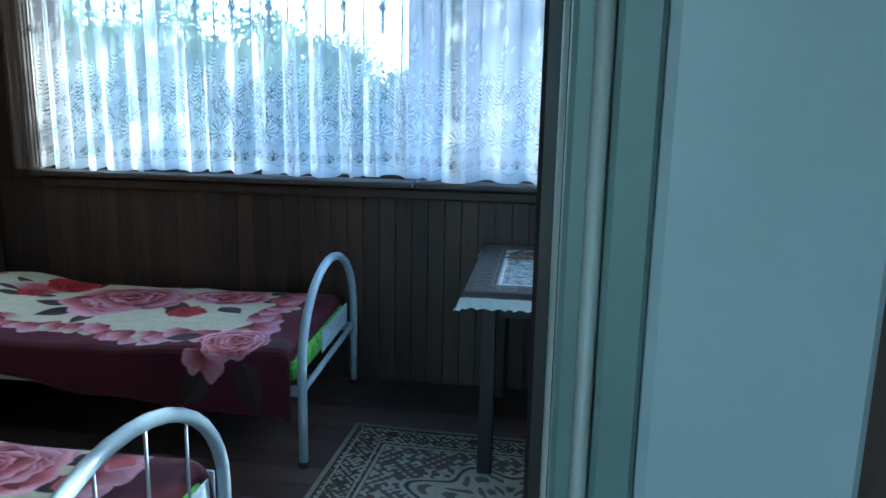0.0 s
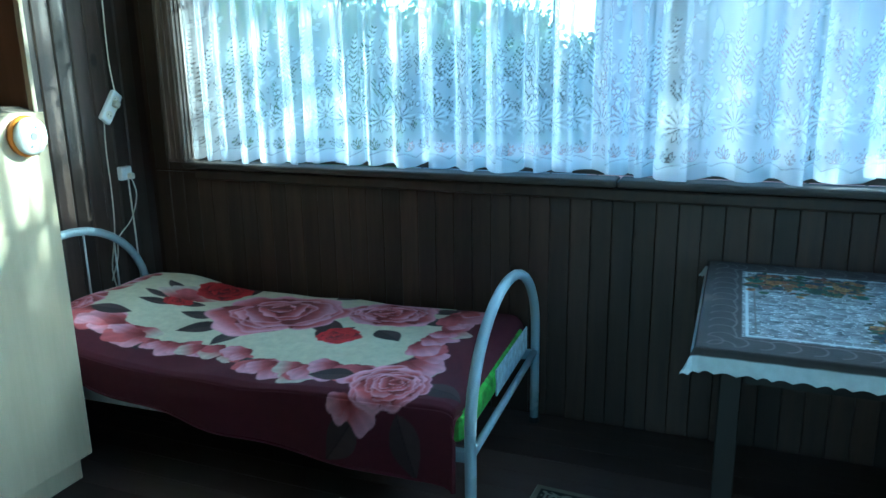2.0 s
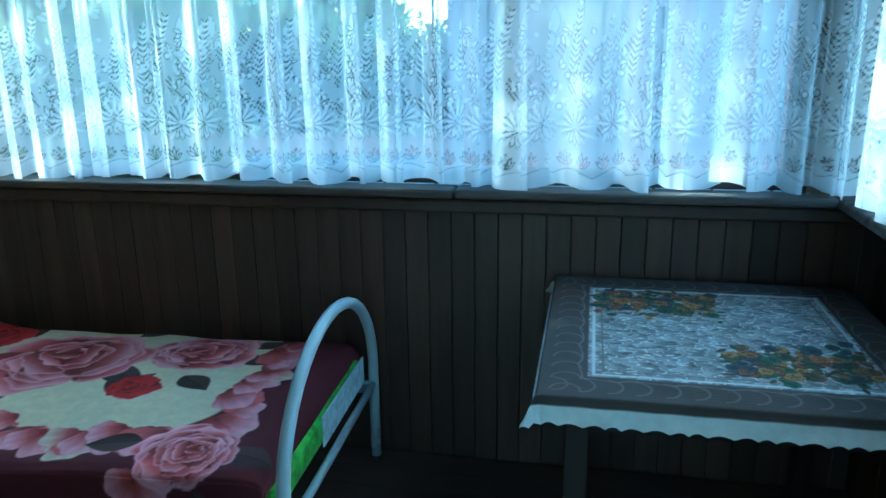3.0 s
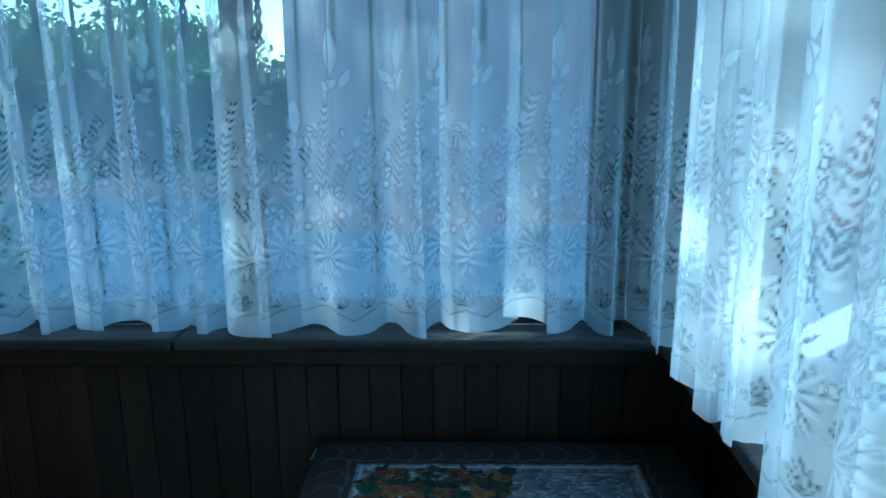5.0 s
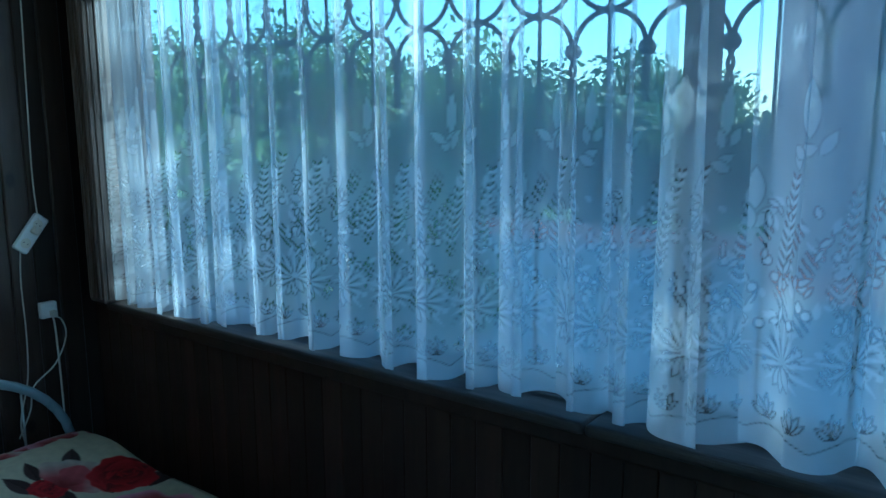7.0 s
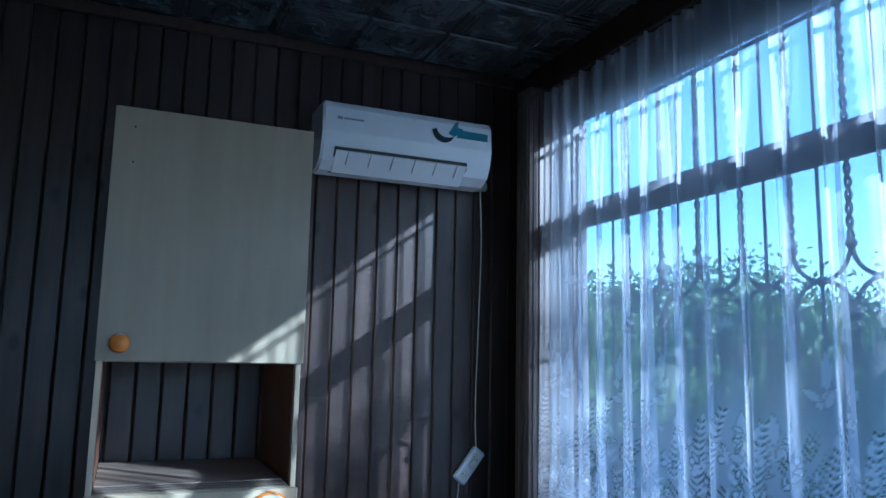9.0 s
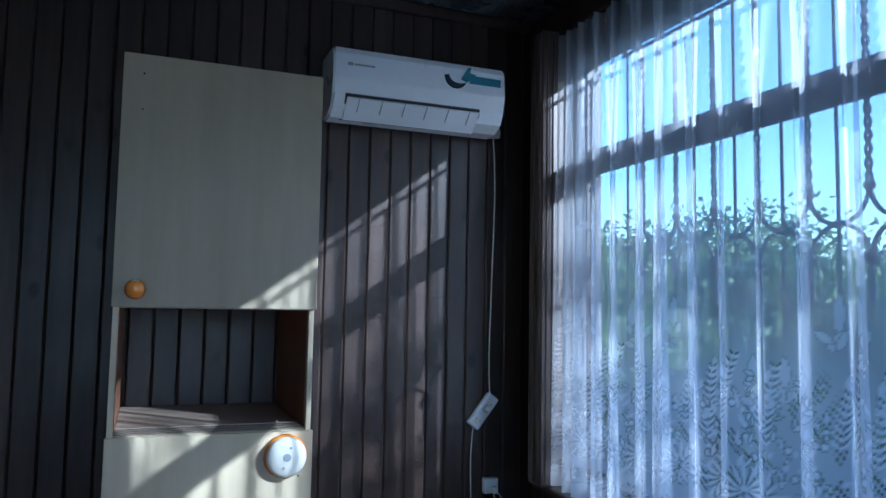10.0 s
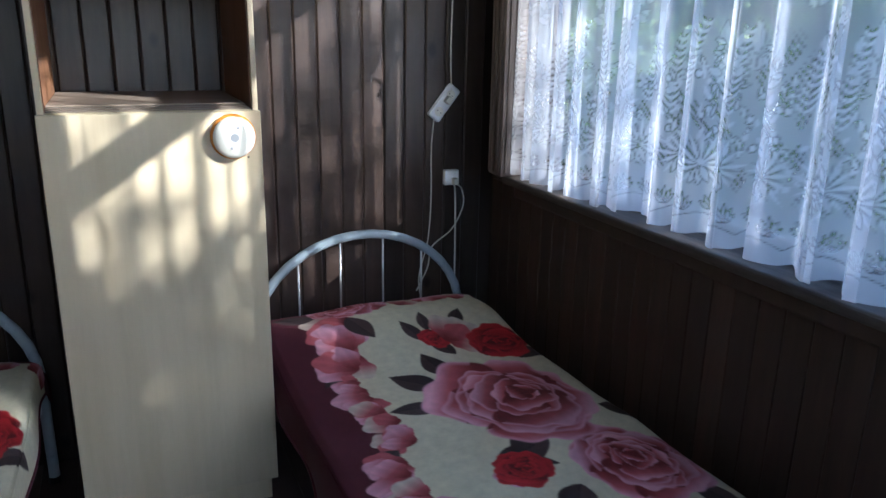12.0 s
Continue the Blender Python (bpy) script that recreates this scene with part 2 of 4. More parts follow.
def glass_mat():
    m, nt, b, link = material("window_glass")
    tr, gl, mx = (nt.nodes.new("ShaderNode" + k) for k in ("BsdfTransparent", "BsdfGlossy", "MixShader"))
    gl.inputs["Roughness"].default_value = 0.02
    mx.inputs[0].default_value = 0.04
    link(tr.outputs[0], mx.inputs[1])
    link(gl.outputs[0], mx.inputs[2])
    link(mx.outputs[0], nt.nodes["Material Output"].inputs[0])
    return m


M_GLASS = glass_mat()


def lace_mat():
    """Sheer net with woven lace motifs: the attribute holds how dense the weave is."""
    m, nt, b, link = material("lace_net")
    at = nt.nodes.new("ShaderNodeVertexColor")
    at.layer_name = "weave"
    df, tl, tr, m1, m2 = (nt.nodes.new("ShaderNode" + k) for k in ("BsdfDiffuse", "BsdfTranslucent", "BsdfTransparent", "MixShader", "MixShader"))
    df.inputs[0].default_value = tl.inputs[0].default_value = (0.86, 0.87, 0.9, 1)
    m1.inputs[0].default_value = 0.76
    link(df.outputs[0], m1.inputs[1])
    link(tl.outputs[0], m1.inputs[2])
    sep = nt.nodes.new("ShaderNodeSeparateColor")
    link(at.outputs[0], sep.inputs[0])
    link(sep.outputs[0], m2.inputs[0])
    link(tr.outputs[0], m2.inputs[1])
    link(m1.outputs[0], m2.inputs[2])
    link(m2.outputs[0], nt.nodes["Material Output"].inputs[0])
    return m


M_LACE = lace_mat()

# ---- prints and weaves ----
def mix_in(col, mask, value):
    m = np.clip(mask, 0, 1)[..., None]
    col[:] = col * (1 - m) + np.asarray(value) * m


def soft(d, w=0.003):
    """1 inside (d < 0), 0 outside, with an edge w wide."""
    return np.clip(0.5 - d / w, 0, 1)


def leaf(col, U, V, cu, cv, ang, ln, wd, tone):
    c, s = math.cos(ang), math.sin(ang)
    a, b = (U - cu) * c + (V - cv) * s, -(U - cu) * s + (V - cv) * c
    t = np.clip(a / ln, 0, 1)
    half = wd * np.sin(math.pi * t ** 0.8) + 1e-4
    d = np.abs(b) - half
    d = np.where((a < 0) | (a > ln), 1.0, d)
    shade = 0.75 + 0.35 * (b > 0) - 0.35 * (np.abs(b) < 0.0025)
    mix_in(col, soft(d), np.asarray(tone) * shade[..., None])


def rose(col, U, V, cu, cv, R, rot, dark, mid, light, squash=1.0):
    near = (np.abs(U - cu) < 1.3 * R) & (np.abs(V - cv) < 1.3 * R)
    if not near.any():
        return
    rows, cols = np.where(near.any(1))[0], np.where(near.any(0))[0]
    sl = (slice(rows[0], rows[-1] + 1), slice(cols[0], cols[-1] + 1))
    u, v, c = (U[sl] - cu) / R, (V[sl] - cv) / (R * squash), col[sl]
    dark, mid, light = (np.asarray(q) for q in (dark, mid, light))
    rnd = random.Random(int(rot * 1000) + int(R * 1000))
    # petals from the outside in, each an ellipse darker towards the heart
    hu, hv = 0.16 * math.cos(rot * 2.3), 0.16 * math.sin(rot * 2.3)
    for ring, n, size, far in ((0, 6, 0.56, 0.56), (0, 5, 0.52, 0.42), (1, 5, 0.44, 0.34), (2, 4, 0.36, 0.24), (3, 3, 0.26, 0.14), (4, 3, 0.15, 0.07)):
        for k in range(n):
            a = rot + 2 * math.pi * (k + 0.5 * (ring % 2) + rnd.uniform(-0.15, 0.15)) / n
            ca, sa = math.cos(a), math.sin(a)
            size_k = size * rnd.uniform(0.74, 1.2)
            uu, vv = u - hu * ring / 4, v - hv * ring / 4
            p, q = uu * ca + vv * sa - far * rnd.uniform(0.8, 1.12), -uu * sa + vv * ca
            wob = 1 + 0.1 * np.sin(3 * np.arctan2(q, p) + 7 * rnd.random()) + 0.06 * np.sin(7 * np.arctan2(q, p) + 7 * rnd.random())
            d = np.hypot(p / (0.82 * size_k), q / (1.2 * size_k)) / wob
            t = np.clip((p / size + 0.15) / 0.95, 0, 1)[..., None]
            pc = np.where(t < 0.6, dark + (mid - dark) * (t / 0.6) ** 1.3, mid + (light - mid) * ((t - 0.6) / 0.4) ** 1.2)
            pc = pc * (0.78 + 0.42 * rnd.random()) * (1 - 0.25 * np.abs(np.sin(6 * q / size))[..., None] * (1 - t))
            pc = np.where(((d > 0.86) & (p > 0))[..., None], pc + (light * 1.05 - pc) * np.clip((d - 0.86) / 0.14, 0, 1)[..., None] * 0.75, pc)
            pc = np.where(((d > 0.9) & (p <= 0))[..., None], dark * 0.8, pc)
            mix_in(c, soft(d - 1, 0.06), pc)


PINK = ((0.2, 0.014, 0.018), (0.47, 0.1, 0.115), (0.74, 0.38, 0.48))
RED = ((0.16, 0.003, 0.006), (0.4, 0.008, 0.014), (0.46, 0.015, 0.022))


def petals(col, U, V, cu, cv, R, rot, seed, n=5):
    """A loose fan of single petals, some pale, some deep pink."""
    rnd = random.Random(seed)
    dark, mid, light = (np.asarray(q) for q in PINK)
    for k in range(n):
        a = rot + rnd.uniform(-1.3, 1.3)
        ln = R * rnd.uniform(0.7, 1.25)
        p = ((U - cu) * math.cos(a) + (V - cv) * math.sin(a)) / ln
        q = (-(U - cu) * math.sin(a) + (V - cv) * math.cos(a)) / ln
        d = np.hypot((p - 0.5) / 0.58, q / (0.3 + 0.26 * np.clip(p, 0, 1))) / (1 + 0.08 * np.sin(5 * np.arctan2(q, p - 0.5) + seed + k))
        near = d < 1.15
        if not near.any():
            continue
        t = np.clip(p, 0, 1)[..., None]
        tip = light if rnd.random() < 0.6 else np.array((0.66, 0.56, 0.46)) if rnd.random() < 0.4 else mid * 1.15
        pc = dark + (mid - dark) * np.clip(t * 2.2, 0, 1) + (tip - mid) * np.clip(t * 1.8 - 0.7, 0, 1)
        pc = pc * (1 - 0.16 * np.abs(np.sin(9 * q))[..., None])
        mix_in(col, soft(d - 1, 0.05), pc)


LEAFTONE = (0.06, 0.036, 0.036)


def garland_line(u):
    """How far from the mattress's room edge the garland runs."""
    return 0.255 - 0.12 * u + 0.02 * u * u + 0.018 * np.sin(u * 9.0)


def cover_print(U, V):
    """U: metres from the head end, V: metres from the mattress's room edge, up and over."""
    col = np.empty(U.shape + (3,))
    col[:] = (0.075, 0.005, 0.016)
    inside = np.maximum(np.maximum(0.07 - U, U - 1.6 + 0.04 * np.sin(V * 9)), garland_line(U) + 0.02 - V)
    inside = np.where((U > 1.3) & (V < 0.45), np.maximum(inside, np.hypot(np.maximum(U - 1.3, 0), np.maximum(0.45 - V, 0)) - 0.32), inside)
    mix_in(col, soft(inside, 0.01), (0.66, 0.61, 0.43))
    for cu, cv, a, ln, wd in ((0.72, 0.44, 3.9, 0.18, 0.05), (0.83, 0.40, 4.6, 0.17, 0.045), (0.66, 0.5, 3.3, 0.17, 0.045), (0.42, 0.52, 3.4, 0.15, 0.03), (0.36, 0.56, 3.0, 0.13, 0.025), (0.34, 0.68, 2.6, 0.14, 0.03),
                              (0.52, 0.6, 3.6, 0.14, 0.035), (1.06, 0.56, -0.5, 0.22, 0.055), (1.13, 0.7, 0.2, 0.2, 0.05), (1.16, 0.52, -1.3, 0.16, 0.045), (1.36, 0.53, -0.7, 0.17, 0.05), (1.46, 0.68, 0.1, 0.2, 0.042),
                              (1.46, 0.8, 0.3, 0.17, 0.04), (0.62, 0.8, 2.0, 0.2, 0.04), (1.02, 0.84, 0.9, 0.2, 0.05), (1.2, 0.46, 0.9, 0.1, 0.02), (0.56, 0.7, 2.4, 0.16, 0.04)):
        leaf(col, U, V, cu, cv, a, ln, wd, LEAFTONE)
    # garland along the room side, the foot and the head
    rnd = random.Random(5)
    for k in range(22):
        u = 0.2 + k * 0.062
        w = float(garland_line(u))
        r = (0.095 if u < 0.55 else 0.07 + 0.035 * max(0, u - 1.1)) * rnd.uniform(0.85, 1.15)
        if k % 4 == 1:
            leaf(col, U, V, u, w + 0.02, rnd.uniform(3.4, 5.9), 0.13, 0.035, LEAFTONE)
        petals(col, U, V, u + rnd.uniform(-0.02, 0.02), w + 0.04 + rnd.uniform(-0.02, 0.03), 1.25 * r, -1.57 + rnd.uniform(-0.6, 0.6), k, 4)
    for k in range(8):
        v = 0.26 + k * 0.085
        petals(col, U, V, 1.58 + 0.02 * math.sin(k * 2.0), v, 0.115 - 0.02 * (k % 2), 0.4 * math.sin(k * 3.0), 40 + k, 4)
        petals(col, U, V, 0.12, v + 0.12, 0.07, 3.1 + 0.4 * math.sin(k * 2.0), 70 + k, 3)
    for cu, cv, a in ((1.45, 0.13, 3.3), (1.7, 0.10, -0.2), (1.66, -0.04, -1.2), (1.52, -0.06, 4.0), (0.2, 0.30, 0.4), (0.02, 0.22, 3.6), (0.14, 0.2, 4.4)):
        leaf(col, U, V, cu, cv, a, 0.16, 0.05, LEAFTONE)
    petals(col, U, V, 1.5, -0.01, 0.1, -1.9, 93, 3)
    rose(col, U, V, 1.6, 0.085, 0.135, 0.4, *PINK)
    rose(col, U, V, 0.07, 0.31, 0.135, 2.2, *PINK)
    # the bouquet
    rose(col, U, V, 0.41, 0.56, 0.062, 0.3, *RED)
    petals(col, U, V, 0.42, 0.62, 0.13, 2.2, 17, 4)
    rose(col, U, V, 0.49, 0.8, 0.115, 1.0, *RED)
    rose(col, U, V, 1.33, 0.74, 0.185, 1.3, *PINK, 0.85)
    rose(col, U, V, 0.88, 0.63, 0.285, 0.9, *PINK, 0.88)
    petals(col, U, V, 1.2, 0.44, 0.125, 0.1, 51, 1)
    rose(col, U, V, 1.24, 0.43, 0.085, 0.5, *RED)
    return col


def cloth_print(X, Y, w, d):
    """A tablecloth: taupe border, pale woven field, two autumn bouquets on opposite corners."""
    col = np.empty(X.shape + (3,))
    col[:] = (0.055, 0.044, 0.04)
    rib = 0.5 + 0.5 * np.sin(Y * 420)
    col *= (0.88 + 0.2 * rib)[..., None]
    ex, ey = np.minimum(X, w - X), np.minimum(Y, d - Y)
    e = np.minimum(ex, ey)
    field = soft(0.1 - e, 0.004)
    n = 0.0
    rs = np.random.RandomState(12)
    for cell, amp in ((0.016, 0.55), (0.007, 0.6)):
        g = rs.uniform(-1, 1, (int(d / cell) + 60, int(w / cell / 2) + 60))
        fy, fx = np.clip((Y + 0.2) / cell, 0, None), np.clip((X + 0.2) / cell / 2, 0, None)
        iy, ix = np.minimum(fy.astype(int), g.shape[0] - 2), np.minimum(fx.astype(int), g.shape[1] - 2)
        ty, tx = fy - iy, fx - ix
        n = n + amp * ((g[iy, ix] * (1 - tx) + g[iy, ix + 1] * tx) * (1 - ty) + (g[iy + 1, ix] * (1 - tx) + g[iy + 1, ix + 1] * tx) * ty)
    vein = np.clip(1 - np.abs(np.sin(X * 55 + 2.0 * np.sin(Y * 31) + 3 * n)) * 3, 0, 1)
    base = (np.array((0.24, 0.24, 0.245)) + 0.2 * np.clip(n, -0.8, 1)[..., None] + 0.5 * vein[..., None]).clip(0.04, 0.75)
    mix_in(col, field, base)
    mix_in(col, soft(np.abs(e - 0.113) - 0.004, 0.003), (0.62, 0.64, 0.64))
    mix_in(col, soft(np.abs(e - 0.135) - 0.0025, 0.003), (0.16, 0.14, 0.13))
    mix_in(col, soft(np.abs(e - 0.075 - 0.012 * np.abs(np.sin((X + Y) * 26))) - 0.002, 0.003), (0.17, 0.145, 0.13))
    # overlapping scale arcs along the border
    for run, off in ((X, ey), (Y, ex)):
        arc = np.hypot((run % 0.062) - 0.02, off - 0.05)
        mix_in(col, soft(np.abs(arc - 0.034) - 0.0022, 0.004) * ((run % 0.062) > 0.02) * (off < 0.088) * (e > 0.012), (0.15, 0.125, 0.115))
    rnd = random.Random(11)
    for bx, by in ((0.29, d - 0.22), (w - 0.27, 0.24)):
        for k in range(300):
            x, y = bx + rnd.uniform(-1, 1) * 0.17, by + rnd.gauss(0, 0.052)
            if min(x, w - x, y, d - y) < 0.118:
                continue
            tone = rnd.choice(((0.04, 0.07, 0.03), (0.09, 0.08, 0.03), (0.2, 0.085, 0.025), (0.24, 0.13, 0.04), (0.025, 0.045, 0.025), (0.13, 0.05, 0.025), (0.03, 0.04, 0.06), (0.03, 0.08, 0.05)))
            if k % 3:
                leaf(col, X, Y, x, y, rnd.uniform(0, 6.28), rnd.uniform(0.018, 0.042), 0.007, tone)
            else:
                rose(col, X, Y, x, y, rnd.uniform(0.012, 0.024), rnd.uniform(0, 6), tuple(q * 0.5 for q in tone), tone, tuple(min(1, q * 1.9) for q in tone))
    return col


def rug_print(X, Y, w, d):
    col = np.empty(X.shape + (3,))
    col[:] = (0.30, 0.27, 0.2)
    e = np.minimum(np.minimum(X, w - X), np.minimum(Y, d - Y))
    dark, pale, rust = (0.035, 0.035, 0.03), (0.42, 0.38, 0.29), (0.14, 0.07, 0.045)
    mix_in(col, soft(0.02 - e), dark)
    f = np.sin(X * 88 + 1.5 * np.sin(Y * 70)) * np.sin(Y * 88 + 1.5 * np.sin(X * 70)) + 0.9 * np.sin(X * 210 + 1) * np.sin(Y * 190 + 2)
    mix_in(col, soft(0.03 - e) * soft(e - 0.16) * (f > 0.25), pale)
    mix_in(col, soft(0.03 - e) * soft(e - 0.16) * (f < -0.75), rust)
    for k in (0.045, 0.15):
        mix_in(col, soft(np.abs(e - k) - 0.004), pale)
    mix_in(col, soft(0.165 - e), (0.10, 0.10, 0.085))
    mix_in(col, soft(np.abs(e - 0.175) - 0.006), pale)
    u, v = X - w / 2, Y - d / 2
    g = np.sin(u * 58 + 2.4 * np.sin(v * 31)) * np.sin(v * 58 + 2.4 * np.sin(u * 31)) + 0.75 * np.sin(u * 150 + np.sin(v * 40)) * np.sin(v * 150)
    inner = soft(0.185 - e)
    mix_in(col, inner * (g > 0.18), pale)
    mix_in(col, inner * (g < -0.7), rust)
    r = np.hypot(u / 0.55, v / 0.4) + 0.09 * np.cos(8 * np.arctan2(v / 0.4, u / 0.55))
    mix_in(col, soft(r - 0.72, 0.02), pale)
    mix_in(col, soft(np.abs(r - 0.66) - 0.02, 0.02), dark)
    h = np.cos(12 * np.arctan2(v, u)) * np.cos(r * 28)
    mix_in(col, soft(r - 0.58, 0.02) * (h > 0.2), (0.12, 0.12, 0.09))
    return col


REPEAT = 0.62   # metres along the cloth after which the lace repeats


def lace_repeat(H):
    """How dense the net is over one repeat, for heights H above the hem: net, sprigs and a deep lace border."""
    st, ht = np.meshgrid(np.linspace(0, REPEAT, 420, endpoint=False), H)
    a = np.full(st.shape, 0.37)
    rnd = random.Random(21)

    def put(mask, v):
        nonlocal a
        m = np.clip(mask, 0, 1)
        a = a * (1 - m) + v * m

    def blade(s0, h0, ang, ln, wd, v, rim=None):
        near = np.abs((st[0] - s0 + REPEAT / 2) % REPEAT - REPEAT / 2) < ln + wd
        rows = np.abs(ht[:, 0] - h0) < ln + wd
        if not rows.any():
            return
        ix = np.ix_(rows, near)
        s = (st[ix] - s0 + REPEAT / 2) % REPEAT - REPEAT / 2
        c, sn = math.cos(ang), math.sin(ang)
        p, q = s * c + (ht[ix] - h0) * sn, -s * sn + (ht[ix] - h0) * c
        t = np.clip(p / ln, 0, 1)
        d = np.where((p < 0) | (p > ln), 1.0, np.abs(q) - wd * np.sin(math.pi * t ** 0.85))
        w = a[ix]
        m = soft(d, 0.004)
        w = w * (1 - m) + v * m
        if rim is not None:
            m = soft(np.abs(d) - 0.0016, 0.003) * (d < 0.5)
            w = w * (1 - m) + rim * m
        a[ix] = w

    k2 = 2 * math.pi / REPEAT
    scal = 0.036 + 0.022 * np.abs(np.sin(k2 * 2 * st))
    top = 0.55 + 0.05 * np.sin(k2 * 2 * st) + 0.03 * np.sin(k2 * 5 * st + 1)
    put(soft(ht - top, 0.16), 0.5)
    put(soft(ht - 0.14 - 0.02 * np.sin(k2 * 4 * st), 0.06), 0.55)
    # open-work ground in drifts between the motifs
    drift = np.sin(k2 * 7 * st + 2 * np.sin(ht * 21)) * np.sin(ht * 31 + 2 * np.sin(k2 * 3 * st))
    zone = soft(0.15 - ht, 0.03) * soft(ht - 0.47 - 0.05 * np.sin(k2 * 3 * st), 0.05)
    put(zone * soft(0.25 - drift, 0.2) * (np.sin(k2 * 34 * st + ht * 300) > 0.2), 0.17)
    # tall flame-shaped buds over leaf sprays
    for i in range(6):
        s0, h0 = REPEAT * (i + 0.12 * rnd.uniform(-1, 1)) / 6, (0.6 if i % 2 else 0.47) + rnd.uniform(-0.015, 0.015)
        blade(s0, h0, math.pi / 2 + rnd.uniform(-0.12, 0.12), 0.11 if i % 2 else 0.085, 0.017, 0.62, 0.3)
        for k in range(4):
            blade(s0 + rnd.uniform(-0.02, 0.02), h0 - rnd.uniform(0.01, 0.06), 0.4 + k * 0.75 + rnd.uniform(-0.2, 0.2), rnd.uniform(0.035, 0.06), 0.012, 0.6, 0.3)
    # curved twigs of narrow paired leaves
    for i in range(5):
        s0, bend, h0 = REPEAT * (i + 0.5) / 5, rnd.choice((-1, 1)) * rnd.uniform(0.1, 0.35), rnd.uniform(0.3, 0.36)
        for k in range(11):
            y, x = h0 + k * 0.019, s0 + bend * (0.019 * k) ** 1.5 * 2
            for sg in (-1, 1):
                ang = math.pi / 2 - bend * 1.4 * k * 0.05 - sg * 0.75
                blade(x, y, ang, 0.036 - 0.0015 * k, 0.0045, 0.74)
                blade(x + sg * 0.002, y + 0.009, ang, 0.03 - 0.0012 * k, 0.0028, 0.1)
    # clustered berries and round leaves
    for i in range(30):
        cx, cy = REPEAT * ((i % 5) / 5 + 0.03) + rnd.gauss(0, 0.022), rnd.uniform(0.25, 0.43)
        rad = np.hypot((st - cx + REPEAT / 2) % REPEAT - REPEAT / 2, ht - cy)
        put(soft(rad - 0.008, 0.004), 0.74)
        put(soft(np.abs(rad - 0.0105) - 0.0014, 0.003), 0.13)
    # scattered small leaves with open edges
    for i in range(170):
        blade(rnd.uniform(0, REPEAT), rnd.uniform(0.16, 0.5), rnd.uniform(0.2, 2.9), rnd.uniform(0.02, 0.042), rnd.uniform(0.004, 0.008), 0.68, 0.14 if i % 2 else None)
    # radiating flowers
    for i in range(4):
        cx, cy = REPEAT * (i + 0.5) / 4, 0.19 + 0.012 * (i % 2)
        for k in range(21):
            an = math.pi * 1.5 * k / 20 - 0.79 + rnd.uniform(-0.05, 0.05)
            ln = (0.05 if k % 2 else 0.072) * rnd.uniform(0.7, 1.15)
            blade(cx + 0.012 * math.cos(an), cy + 0.012 * math.sin(an), an, ln, 0.0021 if k % 2 else 0.0045, 0.18 if k % 2 else 0.7)
        for k in range(3):
            blade(cx, cy - 0.004, -math.pi / 2 + (k - 1) * 0.5, 0.055, 0.011, 0.62, 0.16)
    # small tulips above the scalloped edge
    for i in range(8):
        for k in range(5):
            blade(REPEAT * (i + 0.5) / 8, 0.066, math.pi / 2 + (k - 2) * 0.45, 0.05 - 0.006 * abs(k - 2), 0.0065, 0.5, 0.13)
    # sprigs strewn over the plain net
    for j in range(6):
        for i in range(2):
            for k in range(5):
                blade(REPEAT * (i / 2 + 0.25 * (j % 2) + 0.1), 0.78 + 0.19 * j, 0.2 + k * 0.7, 0.032, 0.007, 0.56)
    put(soft(np.abs(ht - scal) - 0.0013, 0.003), 0.16)
    put(soft(ht - scal + 0.003, 0.005) * 0.9, 0.6)
    return np.clip(a, 0.05, 0.9)


def lace_weave(S, H):
    rep = lace_repeat(H)
    w = rep.shape[1]
    f = (S % REPEAT) / REPEAT * w
    i = f.astype(int) % w
    t = f - np.floor(f)
    rows = np.arange(len(H))[:, None]
    return rep[rows, i[None, :]] * (1 - t) + rep[rows, (i[None, :] + 1) % w] * t


# ---- setting: floor, ceiling, walls ----
def structure(ob, label, category):
    return tagged(ob, label, category, kind="structure")


def plank_mesh(name, length, width, thick, mat, axis="z", c=0.006):
    """A board with chamfered long edges, drawn out along an axis; its face looks along +second axis."""
    w, t = width / 2 - 0.0006, thick
    out = [(-w, 0.0), (w, 0.0), (w, t - c), (w - c, t), (-w + c, t), (-w, t - c)]
    bm = prism(out, 0, length, axis)
    me = bpy.data.meshes.new(name)
    bmesh.ops.recalc_face_normals(bm, faces=bm.faces[:])
    bm.to_mesh(me)
    bm.free()
    me.materials.append(mat)
    return me


def boards(parent, me, poses, name="board"):
    for m in poses:
        ob = new(name, me)
        ob.parent = parent
        ob.matrix_basis = m


floor = structure(finish("floor", box(WX - 0.3, EX + 0.3, SY - 0.25, NY + 0.12, -0.12, -0.006), M_BACK), "brown painted wooden board floor", "floor")

# west wall with upright boards
T = 0.016
BW = 0.0868
wall_west = structure(finish("wall_west", box(WX - 0.2, WX - T, SY - 0.25, NY + 0.12, -0.02, CEIL + 0.1), M_BACK), "dark stained wooden wall of upright boards", "wall")
wall_north = thing("wall_north", "dark wooden parapet wall of upright boards below the window", "wall", kind="structure")
part("wall_core", box(WX - 0.2, EX + 0.2, NY + T, NY + 0.14, -0.02, SILL - 0.03), M_BACK, wall_north)
part("lintel", box(WX - 0.2, EX + 0.2, NY - 0.0, NY + 0.14, HEAD - 0.05, CEIL + 0.1), M_LOW, wall_north)
part("pier", box(WX - 0.2, WIN_L - 0.02, NY + T, NY + 0.14, SILL - 0.03, HEAD - 0.05), M_BACK, wall_north)
